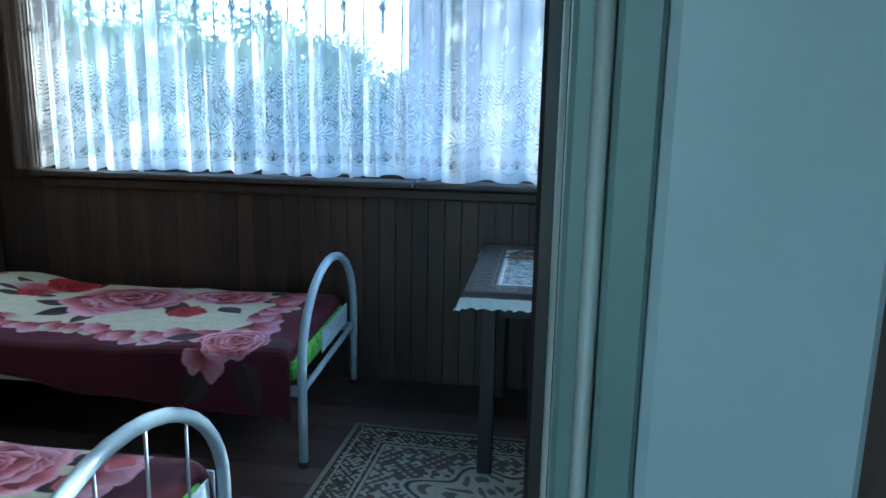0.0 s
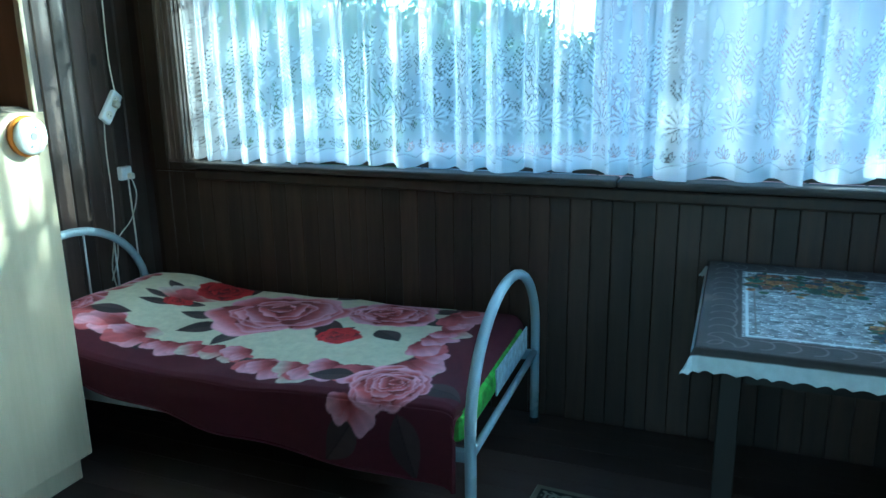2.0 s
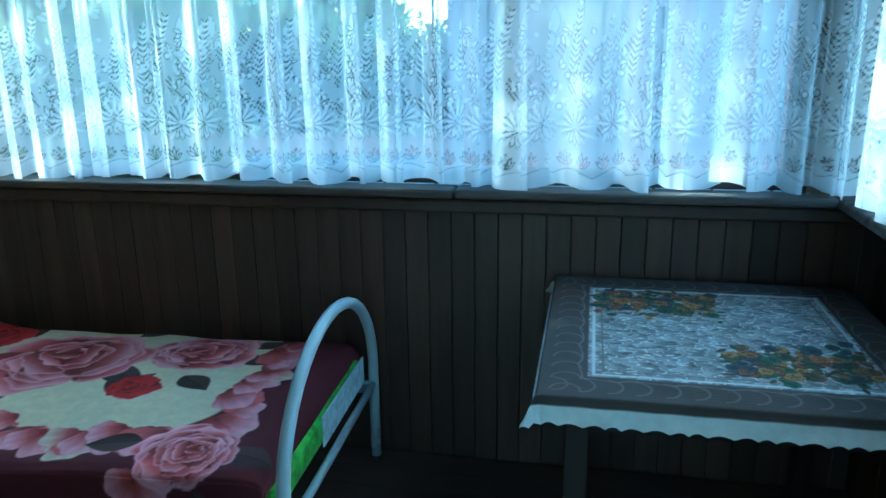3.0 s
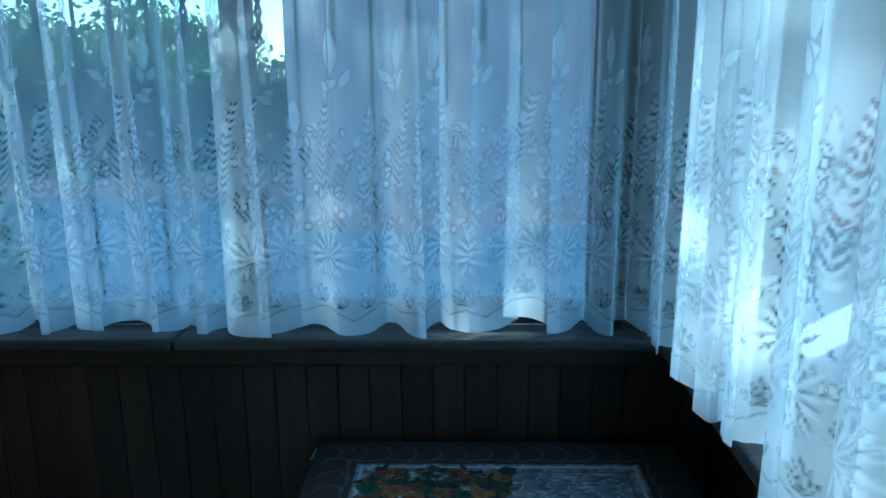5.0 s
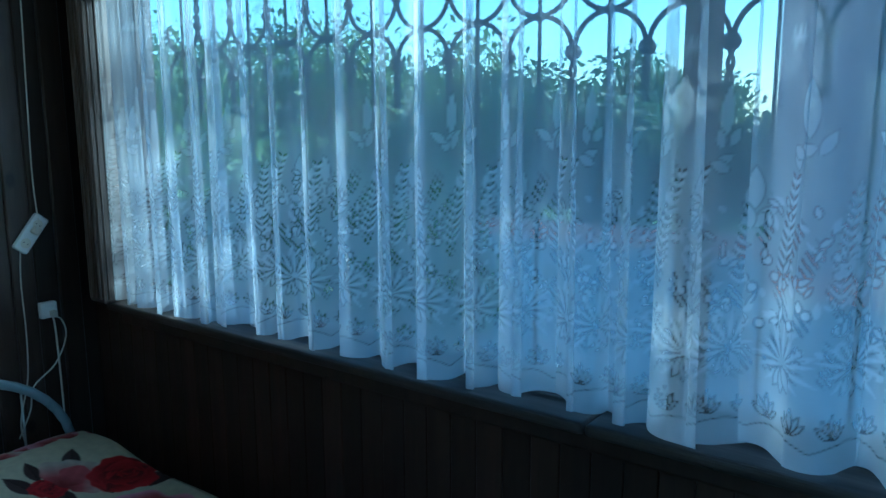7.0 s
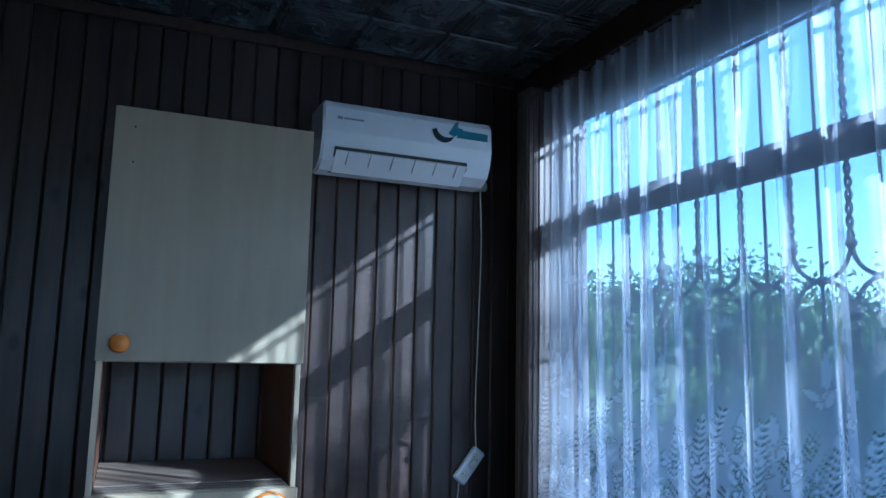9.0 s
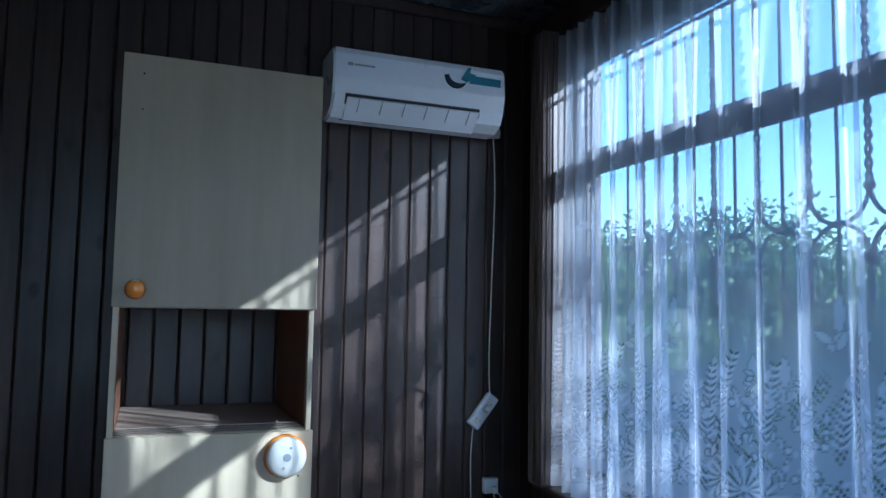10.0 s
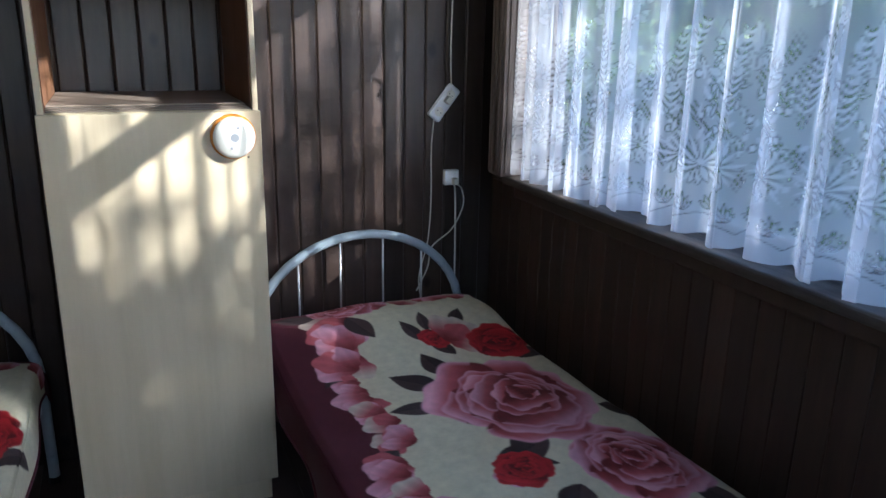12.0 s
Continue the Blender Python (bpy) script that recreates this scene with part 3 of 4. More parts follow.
part("corner_post", box(EX - 0.22, EX + 0.2, NY - 0.005, NY + 0.14, SILL - 0.03, HEAD - 0.05, 0.004), M_LOW, wall_north)
wall_east = thing("wall_east", "dark wooden parapet wall below a curtained window", "wall", kind="structure")
EW0 = 1.75
part("wall_core", box(EX + T, EX + 0.14, SY - 0.25, NY, -0.02, SILL - 0.03), M_BACK, wall_east)
part("lintel", box(EX - 0.03, EX + 0.14, SY - 0.25, NY - 0.03, HEAD - 0.05, CEIL + 0.1), M_LOW, wall_east)
part("pier", box(EX, EX + 0.14, SY - 0.25, EW0, SILL - 0.03, HEAD - 0.05), M_LOW, wall_east)
DL, DR, DH = -0.265, 0.415, 2.06
wall_south = thing("wall_south", "dark wooden wall with a doorway", "wall", kind="structure")
part("wall_left", box(WX - 0.2, DL - 0.016, SY - 0.222, SY, -0.02, CEIL + 0.1), M_LOW, wall_south)
part("wall_right", box(DR + 0.061, EX + 0.14, SY - 0.222, SY, -0.02, CEIL + 0.1), M_LOW, wall_south)
part("wall_over", box(DL - 0.016, DR + 0.061, SY - 0.222, SY, DH + 0.011, CEIL + 0.1), M_LOW, wall_south)

# the hall outside the door: unseen walls, with a gap added to let daylight in
hall_floor = structure(finish("floor_hall", box(-1.2, 1.6, -1.4, SY - 0.251, -0.12, -0.004), M_FLOOR), "brown painted hall floor", "floor")
hall_wall = thing("wall_hall", "unseen pale hall walls with a gap added for daylight", "wall", kind="structure")
part("wall_left", box(-1.3, -1.2, -1.4, SY - 0.223, -0.02, CEIL), M_DOOR, hall_wall)
part("wall_back", box(-1.3, -0.5, -1.5, -1.4, -0.02, CEIL), M_DOOR, hall_wall)
part("wall_back", box(0.7, 1.7, -1.5, -1.4, -0.02, CEIL), M_DOOR, hall_wall)
part("wall_over_light_gap", box(-0.5, 0.7, -1.5, -1.4, 2.1, CEIL), M_DOOR, hall_wall)
part("wall_right", box(1.6, 1.7, -1.4, SY - 0.223, -0.02, CEIL), M_DOOR, hall_wall)
part("ceiling_hall", box(-1.3, 1.7, -1.5, SY - 0.223, CEIL, CEIL + 0.1), M_DOOR, hall_wall)


def ceiling_mesh():
    """Square embossed tiles: raised rims, a boss and curled ornaments."""
    bm = box(WX - 0.2, EX + 0.2, SY - 0.25, NY + 0.12, CEIL + 0.012, CEIL + 0.14)
    c = 0.32
    y = NY - 0.17
    while y > SY - 0.2:
        x = WX
        while x < EX:
            g = 0.008
            add_box(bm, x + g, x + c - g, y + g, y + c - g, CEIL, CEIL + 0.014, 0.005)
            for a in (0.028, 0.05):
                for x0, x1, y0, y1 in ((x + a, x + c - a, y + a, y + a + 0.008), (x + a, x + c - a, y + c - a - 0.008, y + c - a), (x + a, x + a + 0.008, y + a, y + c - a), (x + c - a - 0.008, x + c - a, y + a, y + c - a)):
                    add_box(bm, x0, x1, y0, y1, CEIL - 0.005, CEIL + 0.004)
            for k in range(4):
                an = math.pi / 4 + k * math.pi / 2
                pts = [(x + c / 2 + math.cos(an + 1.6 * t) * 0.085 * (1 - 0.75 * t), y + c / 2 + math.sin(an + 1.6 * t) * 0.085 * (1 - 0.75 * t), CEIL - 0.002) for t in np.linspace(0, 1, 7)]
                tube(bm, pts, 0.006, 5)
            x += c
        y -= c
    return bm


ceiling = structure(finish("ceiling", ceiling_mesh(), M_CEIL), "dark embossed square ceiling tiles with ornaments", "ceiling")
cornice = structure(finish("trim", box(WX, WX + 0.02, SY, NY - 0.03, CEIL - 0.05, CEIL - 0.006, 0.004), M_LOW), "dark wooden moulding under the ceiling", "trim")


# ---- windows ----
def window(name, label, posts, span, y_in, length_axis, outward):
    """A long window: frame, transom, mullions, panes and sill. outward: +1 north, east alike."""
    w = thing(name, label, "window", kind="structure")
    lo, hi = span

    def bar(n, a0, a1, z0, z1, d0, d1, mat, bev=0.004):
        b = box(a0, a1, y_in + d0, y_in + d1, z0, z1, bev) if length_axis == "x" else box(y_in + d0, y_in + d1, a0, a1, z0, z1, bev)
        return part(n, b, mat, w)
    bar("frame_bottom", lo, hi, SILL, SILL + 0.05, 0.03, 0.1, M_FRAME)
    bar("frame_top", lo, hi, HEAD - 0.12, HEAD - 0.05, 0.03, 0.1, M_FRAME)
    zt = 2.25
    bar("transom", lo, hi, zt, zt + 0.078, 0.025, 0.105, M_FRAME)
    for a in posts:
        bar("mullion", a - 0.03, a + 0.03, SILL + 0.05, zt, 0.03, 0.1, M_FRAME)
        bar("mullion", a - 0.03, a + 0.03, zt + 0.078, HEAD - 0.12, 0.03, 0.1, M_FRAME)
    for a, b in zip(posts, posts[1:]):
        for z0, z1 in ((SILL + 0.05, zt), (zt + 0.078, HEAD - 0.12)):
            p = bar("pane", a + 0.03, b - 0.03, z0, z1, 0.06, 0.064, M_GLASS, 0)
            p.visible_shadow = False
    return w


window_1 = window("window_1", "long wooden window with iron grille outside, hung with sheer lace", [WIN_L + 0.03, -0.03, WIN_R - 0.04], (WIN_L - 0.02, WIN_R), NY, "x", 1)
sill = bmesh.new()
for a, b in ((WIN_L - 0.06, -0.204), (-0.2, EX - 0.144)):
    add_box(sill, a, b, NY - 0.096, NY + 0.03, SILL - 0.03, SILL, 0.011, 3)
part("window_sill", sill, M_SILL, window_1, "worn dark wooden sill, jointed")
part("sill_moulding", box(WIN_L - 0.03, EX - 0.001, NY - 0.055, NY - 0.001, SILL - 0.085, SILL - 0.037, 0.01, 2), M_LOW, window_1)
window_2 = window("window_2", "wooden window in the side wall, hung with sheer lace", [EW0 + 0.03, 2.7, 3.83], (EW0, 3.86), EX, "y", 1)
part("window_sill", box(EX - 0.14, EX + 0.03, EW0 - 0.03, NY - 0.001, SILL - 0.035, SILL, 0.009, 2), M_SILL, window_2)
# carved casing at the window's west side
cas = bmesh.new()
add_box(cas, WIN_L - 0.12, WIN_L - 0.012, NY - 0.125, NY + 0.03, SILL + 0.002, HEAD + 0.02, 0.012, 2)
for k in range(3):
    tube(cas, [(WIN_L - 0.1 + 0.034 * k, NY - 0.126, z) for z in (SILL + 0.02, 1.6, 2.2, HEAD)], 0.006, 6)
for k in range(3):
    tube(cas, [(WIN_L - 0.011, NY - 0.105 + 0.026 * k, z) for z in (SILL + 0.02, 1.6, 2.2, HEAD)], 0.005, 6)
add_box(cas, WIN_R - 0.125, WIN_R - 0.005, NY + 0.005, NY + 0.04, SILL + 0.03, HEAD)
structure(finish("trim_window", cas, M_TRIM), "worn grooved wooden window casing", "trim")


# ---- wrought iron grille outside ----
def grille(name, a0, a1, face):
    """Straight bars, and between them pickets joined by two rows of arcs that meet at the bars."""
    g = thing(name, "black wrought iron window grille with arcs, balls and twisted bars", "grille", "window grilles")
    step, r, lo, hi = 0.2, 0.098, 1.868, 2.064
    for z in (SILL - 0.06, 2.785):
        for x in (a0, 0.5 * (a0 + a1), a1):
            part("bracket", tube(bmesh.new(), [(x, NY + 0.13, z), (x, face + 0.012, z)], 0.007, 6), M_IRON, g)
        part("flat_bar", tube(bmesh.new(), [(a0 - 0.05, face + 0.012, z), (a1 + 0.05, face + 0.012, z)], 0.008, 6), M_IRON, g)
    a = a0
    while a < a1:
        part("bar", tube(bmesh.new(), [(a, face, SILL - 0.07), (a, face, 2.8)], 0.0055, 6), M_IRON, g)
        part("knot", lathe(bmesh.new(), [(0, -0.016), (0.012, -0.01), (0.014, 0), (0.012, 0.01), (0, 0.016)], Matrix.Translation((a, face, lo + r)), 10), M_IRON, g, smooth=True)
        for zc, t0 in ((lo, 0.0), (hi, math.pi)):
            part("arc", tube(bmesh.new(), [(a + r * math.cos(t), face, zc + r * math.sin(t)) for t in np.linspace(t0, t0 + math.pi, 15)], 0.007, 6), M_IRON, g)
        c = a + step / 2
        if c < a1:
            for zb, rb in ((lo, 0.023), (hi, 0.017)):
                part("ball", lathe(bmesh.new(), [(0, -rb), (0.7 * rb, -0.7 * rb), (rb, 0), (0.7 * rb, 0.7 * rb), (0, rb)], Matrix.Translation((c, face, zb)), 12), M_IRON, g, smooth=True)
            for z0, z1 in ((hi + 0.015, 2.78), (lo - 0.13, lo - 0.018)):
                bm = bmesh.new()
                n = max(8, int((z1 - z0) / 0.009))
                for ph in (0, math.pi):
                    tube(bm, [(c + 0.0065 * math.cos(t * n * 0.75 + ph), face + 0.0065 * math.sin(t * n * 0.75 + ph), z0 + (z1 - z0) * t) for t in np.linspace(0, 1, n)], 0.0055, 5)
                part("twisted_bar", bm, M_IRON, g)
        a += step
    return g


grille("window_grille", WIN_L - 0.005, WIN_R + 0.02, NY + 0.27)


# ---- curtains ----
def curtain(name, label, folds, height, depth, seed, place, gather, uneven, nu):
    """A sheer lace curtain in flat pleats that overlap. folds: where each pleat begins along the rod.
    place(a, d, z): a along, d towards the room, z up."""
    rnd = np.random.RandomState(seed)
    hh = np.concatenate([np.linspace(0, 0.76, 205), np.linspace(0.775, height, 75)])
    n = len(folds) - 1
    knots = np.asarray(folds)
    t = np.linspace(0, 1, nu) * (knots[-1] - knots[0]) + knots[0]
    ph = np.interp(t, knots, np.arange(n + 1)) * 2 * math.pi
    amp = np.interp(t, knots, rnd.uniform(0.55, 1.2, n + 1))
    over = np.interp(t, knots, rnd.uniform(0.1, 1.0, n + 1))
    lift = np.interp(t, knots, rnd.uniform(-1, 1, n + 1))
    wid = np.interp(t, 0.5 * (knots[1:] + knots[:-1]), np.diff(knots))
    H, TT = np.meshgrid(hh, t, indexing="ij")
    f = H / height
    spread = 0.45 + 0.55 * (1 - f)
    sway = 0.008 * np.sin(ph * 0.5 + 2.2 * f + seed) * (1 - f)
    a = TT + wid * 0.34 * over * np.sin(2 * ph + 0.5 * f) * spread + sway
    # tight gathers at the rod open into broad pleats lower down
    gath = np.clip((f - 0.55) / 0.45, 0, 1) ** 1.5
    d = depth * amp * (0.45 + 0.55 * spread) * np.tanh(2.3 * np.sin(ph + 0.5 * np.sin(ph * 0.37) + 0.2 * f)) / 0.98 + 0.1 * depth * np.sin(ph * 3.1 + 1.4 * f)
    d = d * (1 - 0.5 * gath) + 0.3 * depth * gath * np.sin(ph * 3.0 + seed)
    z = H + uneven * lift * (1 - f) + gather * np.clip(-d / depth, 0, 1) * (1 - f) ** 4
    S = np.cumsum(np.hypot(np.gradient(a, axis=1), np.gradient(d, axis=1)), axis=1)
    x, y, zz = place(a, d, z)
    W = lace_weave(S[0], hh)
    return tagged(sheet(name, np.stack([x, y, zz], -1), M_LACE, paint=np.repeat(W[..., None], 3, -1), key="weave"), label, "curtain", "lace curtains")


NORTH_FOLDS = (-2.115, -2.06, -1.98, -1.87, -1.77, -1.63, -1.5, -1.37, -1.24, -1.1, -0.97, -0.82, -0.68, -0.55, -0.41, -0.28, -0.15, -0.03, 0.16, 0.37, 0.5, 0.67, 0.85, 0.93, 1.0)
curtain("lace_curtain", "sheer white lace curtain in soft folds over the long window", NORTH_FOLDS, HEAD - SILL - 0.025, 0.038, 4,
        lambda a, d, z: (a, NY - 0.055 - d, SILL + 0.012 + z), 0.012, 0.012, 2000)
EAST_FOLDS = (0.0, 0.2, 0.36, 0.46, 0.62, 0.8, 0.92, 1.1, 1.26, 1.4, 1.58, 1.72, 1.9, 2.05)
curtain("lace_curtain", "sheer white lace curtain hanging past the sill of the side window", EAST_FOLDS, HEAD - SILL - 0.026, 0.045, 9,
        lambda a, d, z: (EX - 0.165 - d, NY - 0.19 - a, SILL + 0.028 + z), 0.02, 0.026, 1200)
rod = tagged(finish("curtain_rod", tube(bmesh.new(), [(WIN_L - 0.02, NY - 0.055, HEAD + 0.002), (EX - 0.16, NY - 0.055, HEAD + 0.002)], 0.006, 8), M_FRAME), "thin dark curtain rod along the window head", "curtain rod")
rod2 = tagged(finish("curtain_rod", tube(bmesh.new(), [(EX - 0.175, NY - 0.1, HEAD + 0.002), (EX - 0.175, SY, HEAD + 0.002)], 0.006, 8), M_FRAME), "thin dark curtain rod along the window head", "curtain rod")


# ---- beds ----
BW_, BL = 0.92, 1.925


def arch(bm, x, top, spring, half, r):
    n = 20
    pts = [(x, -half, 0.004), (x, -half, spring * 0.5), (x, -half, spring)]
    pts += [(x, -half * math.cos(t), spring + (top - spring) * math.sin(t)) for t in np.linspace(0, math.pi, n)[1:-1]]
    pts += [(x, half, spring), (x, half, spring * 0.5), (x, half, 0.004)]
    return tube(bm, pts, r, 14)


def bed(label, at, foot_spokes):
    """Local x from the head (0) to the foot, y across, the bed's middle at 0."""
    b = thing("bed", label, "bed", "metal beds", at)
    h = BW_ / 2 - 0.018
    for nm, x, top in (("headboard", 0.0, 0.783), ("footboard", BL, 0.742)):
        a = part(nm, arch(bmesh.new(), x, top, 0.40, h, 0.018), M_PIPE, b, "arched grey enamelled steel pipe", True)
        part("crossbar", tube(bmesh.new(), [(x, -h, 0.315), (x, h, 0.315)], 0.013, 10), M_PIPE, a, "", True)
        for k in (-0.26, -0.09, 0.09, 0.26) if nm == "headboard" or foot_spokes else ():
            zt = 0.40 + (top - 0.40) * math.sqrt(1 - (k / h) ** 2)
            part("spoke", tube(bmesh.new(), [(x, k, 0.315), (x, k, zt)], 0.0045, 8), M_CHROME, a, "", True)
        for y in (-h, h):
            part("foot_cap", lathe(bmesh.new(), [(0, 0), (0.021, 0), (0.021, 0.02), (0.0185, 0.024)], Matrix.Translation((x, y, 0)), 12), M_BLACK, a)
    for y in (-h + 0.02, h - 0.02):
        part("side_rail", box(0.0, BL, y - 0.012, y + 0.012, 0.285, 0.325, 0.003), M_PIPE, b)
    for k in range(9):
        x = 0.12 + k * 0.205
        part("slat", box(x, x + 0.03, -h + 0.03, h - 0.03, 0.305, 0.318), M_CHROME, b)
    return b


def mattress(at):
    m = box(0.03, BL - 0.03, -BW_ / 2 + 0.045, BW_ / 2 - 0.045, 0.326, 0.428, 0.035, 3)
    return m


def bed_cover(at, seed, name_label):
    L = BL - 0.035
    nu, nv = 420, 300
    half = BW_ / 2 - 0.012
    dropn, dropw = 0.185, 0.12
    u = np.linspace(0, L, nu)
    s = np.linspace(-dropn, 2 * half + dropw, nv)
    V, U = np.meshgrid(s, u, indexing="ij")
    rr = 0.03
    top = 0.475 + 0.045 * np.exp(-((U - 0.2) / 0.22) ** 2) - 0.02 * np.sin(math.pi * U / L) + 0.006 * np.sin(5 * U + 3 * V) + 0.004 * np.sin(17 * V + 6 * np.sin(3 * U))
    mid = np.clip(V / (2 * half), 0, 1)
    top = top + 0.014 * np.sin(math.pi * mid)
    y = -half + np.clip(V, 0, 2 * half)
    z = top.copy()
    for sgn, dist in ((-1, np.maximum(-V, 0)), (1, np.maximum(V - 2 * half, 0))):
        y = y + sgn * (rr * (1 - np.exp(-dist / 0.03)) * 0.6 + 0.012 * np.sin(13 * U + seed) * dist / 0.2)
        z = z - np.maximum(dist - 0.008, 0) * (1 + (0.45 * np.clip((U - 1.0) / 0.7, -0.9, 1) if sgn < 0 else 0))
    edge = np.minimum(np.minimum(V + 0.012, 2 * half + 0.012 - V), 0.03) / 0.03
    z = z - 0.012 * (1 - np.clip(edge, 0, 1)) * (V > -0.02) * (V < 2 * half + 0.02)
    # rolled down over the foot, dips at the head behind the pillow
    ft = np.clip((U - (L - 0.11)) / 0.11, 0, 1)
    z = z - 0.125 * ft ** 2.4 * (0.35 + 0.65 * np.clip(mid * 1.6, 0, 1)) - 0.05 * np.clip((0.06 - U) / 0.06, 0, 1) ** 2
    x = 0.035 + U - 0.05 * ft ** 3
    z = np.maximum(z, 0.2)
    paint = cover_print(U, V)
    ob = sheet("bedspread", np.stack([x, y, z], -1), M_COVER, paint=paint, thick=0.008)
    P = np.stack([x, y, z], -1)
    for edge in (P[0], P[-1], P[:, 0], P[:, -1]):
        part("hem", tube(bmesh.new(), [tuple(p) for p in edge[::6]], 0.0055, 6), M_HEM, ob)
    ob.matrix_basis = at
    return tagged(ob, name_label, "bedspread", "floral bedspreads")


BED1, BED2 = pose(-2.41, 3.347, 0, 0, 0, 2.0), pose(-2.34, 1.735, 0, 0, 0, -1.6)
for at, wh, seed in ((BED1, "under the long window", 1.0), (BED2, "beside the doorway", 2.5)):
    bed("single bed of arched grey-blue steel pipe " + wh, at, wh != "under the long window")
    mt = finish("mattress", mattress(at), M_MATT)
    mt.matrix_basis = at
    tagged(mt, "thin lime green mattress on the steel bed", "mattress", "mattresses")
    sh = finish("sheet", box(BL - 0.032, BL - 0.026, -0.05, BW_ / 2 - 0.05, 0.33, 0.43, 0.002), M_SHEETC)
    sh.matrix_basis = at
    tagged(sh, "pale blue patterned sheet tucked over the mattress end", "sheet", "sheets")
    pl = finish("pillow", box(0.06, 0.34, -0.28, 0.28, 0.432, 0.485, 0.024, 3), M_SHEETC, smooth=True)
    pl.matrix_basis = at
    tagged(pl, "pillow hidden under the bedspread", "pillow", "pillows")
    bed_cover(at, seed, "maroon and cream bedspread printed with large pink roses")


hs = finish("sheet", box(1.72, BL - 0.05, BW_ / 2 + 0.022, BW_ / 2 + 0.03, 0.30, 0.41, 0.003), M_SHEETC)
hs.matrix_basis = BED2
tagged(hs, "pale blue sheet edge hanging down the bed's side", "sheet", "sheets")


# ---- wardrobe ----
def wardrobe():
    y0, y1, xf, xb, z0, z1 = 2.302, 2.880, -1.918, WX + 0.004, 0.10, 2.440
    n0, n1 = 1.331, 1.694
    w = thing("wardrobe", "tall narrow cream laminate wardrobe with an open niche", "wardrobe")
    for nm, ya in (("side_panel", y0), ("side_panel", y1 - 0.016)):
        for za, zb, mm in ((z0, n0 - 0.016, M_LAM), (n0 - 0.016, n1 + 0.016, M_LAM), (n1 + 0.016, z1 - 0.016, M_LAM)):
            part(nm, box(xb, xf, ya, ya + 0.016, za, zb, 0.001), mm, w)
    part("side_lining", box(xb, xf - 0.02, y1 - 0.0185, y1 - 0.0165, n0, n1), M_LAMDARK, w, "brown lining of the niche, real on the right, added on the left as shade")
    # brown sheet added over the pale left side to give the niche its shade
    part("side_lining", box(xb, xf - 0.02, y0 + 0.0165, y0 + 0.0185, n0, n1), M_LAMDARK, w, "brown lining of the niche, real on the right, added on the left as shade")
    for nm, z in (("bottom", z0 + 0.004), ("niche_shelf", n0 - 0.016), ("niche_top", n1), ("top", z1 - 0.016)):
        part(nm, box(xb, xf - 0.001, y0 + (0.016 if nm != "top" else 0), y1 - (0.016 if nm != "top" else 0), z, z + 0.016, 0.001), M_LAM, w)
    part("plinth", box(xb, xf - 0.03, y0 + 0.01, y1 - 0.01, 0, z0, 0.002), M_LAM, w)
    up = part("upper_door", box(xf + 0.001, xf + 0.018, y0 - 0.004, y1 + 0.004, n1 + 0.003, z1 - 0.003, 0.0015), M_LAM, w)
    lo = part("lower_door", box(xf + 0.001, xf + 0.018, y0 - 0.004, y1 + 0.004, z0 + 0.003, n0 - 0.003, 0.0015), M_LAM, w)
    k = bmesh.new()
    lathe(k, [(0, 0), (0.012, 0), (0.012, 0.012), (0.024, 0.018), (0.028, 0.03), (0.022, 0.042), (0, 0.045)], Matrix.Translation((xf + 0.018, 2.359, 1.747)) @ pose(0, 0, 0, 0, 90, 0))
    part("knob", k, M_ORANGE, up, "round orange plastic knob", True)
    k = bmesh.new()
    lathe(k, [(0.0, 0.041), (0.01, 0.0405), (0.014, 0.036)], Matrix.Translation((xf + 0.0185, 2.359, 1.761)) @ pose(0, 0, 0, 0, 90, 0))
    part("knob_cap", k, M_CREAM, up, "cream cap", True)
    at = Matrix.Translation((xf + 0.018, 2.801, 1.257)) @ pose(0, 0, 0, 0, 90, 0)
    k = lathe(bmesh.new(), [(0, 0), (0.063, 0), (0.0655, 0.01), (0.063, 0.02), (0.05, 0.026)], at, 32)
    part("lamp_rim", k, M_ORANGE, lo, "orange rim of the round fitting", True)
    k = lathe(bmesh.new(), [(0.0, 0.042), (0.03, 0.042), (0.052, 0.036), (0.06, 0.03), (0.058, 0.02)], at, 32)
    part("round_cap", k, M_CREAM, lo, "round white plastic cap", True)
    for dy, dz, r in ((0, 0, 0.012), (0.01, 0.028, 0.004), (-0.01, -0.03, 0.004)):
        k = lathe(bmesh.new(), [(0, 0.0435), (r, 0.0435), (r, 0.04)], Matrix.Translation((xf + 0.0185, 2.801 + dy, 1.257 + dz)) @ pose(0, 0, 0, 0, 90, 0), 12)
        part("hole", k, M_GREYP, lo)
    for dy, dz in ((2.355, 2.378), (2.355, 2.272), (2.843, 1.194)):
        part("screw", lathe(bmesh.new(), [(0, 0.001), (0.003, 0.001), (0.003, -0.002)], Matrix.Translation((xf + 0.0185, dy, dz)) @ pose(0, 0, 0, 0, 90, 0), 8), M_BLACK, up if dz > 2 else lo)
    return w


wardrobe()


for k in range(4):
    hb = finish("hardboard_sheet", box(-2.44, -1.922 - 0.012 * k, 2.322, 2.859 - 0.004 * k, 1.3315 + 0.0042 * k, 1.3352 + 0.0042 * k, 0.0008), M_HARD)
    tagged(hb, "thin hardboard sheet stacked in the wardrobe niche", "board", "hardboard sheets")


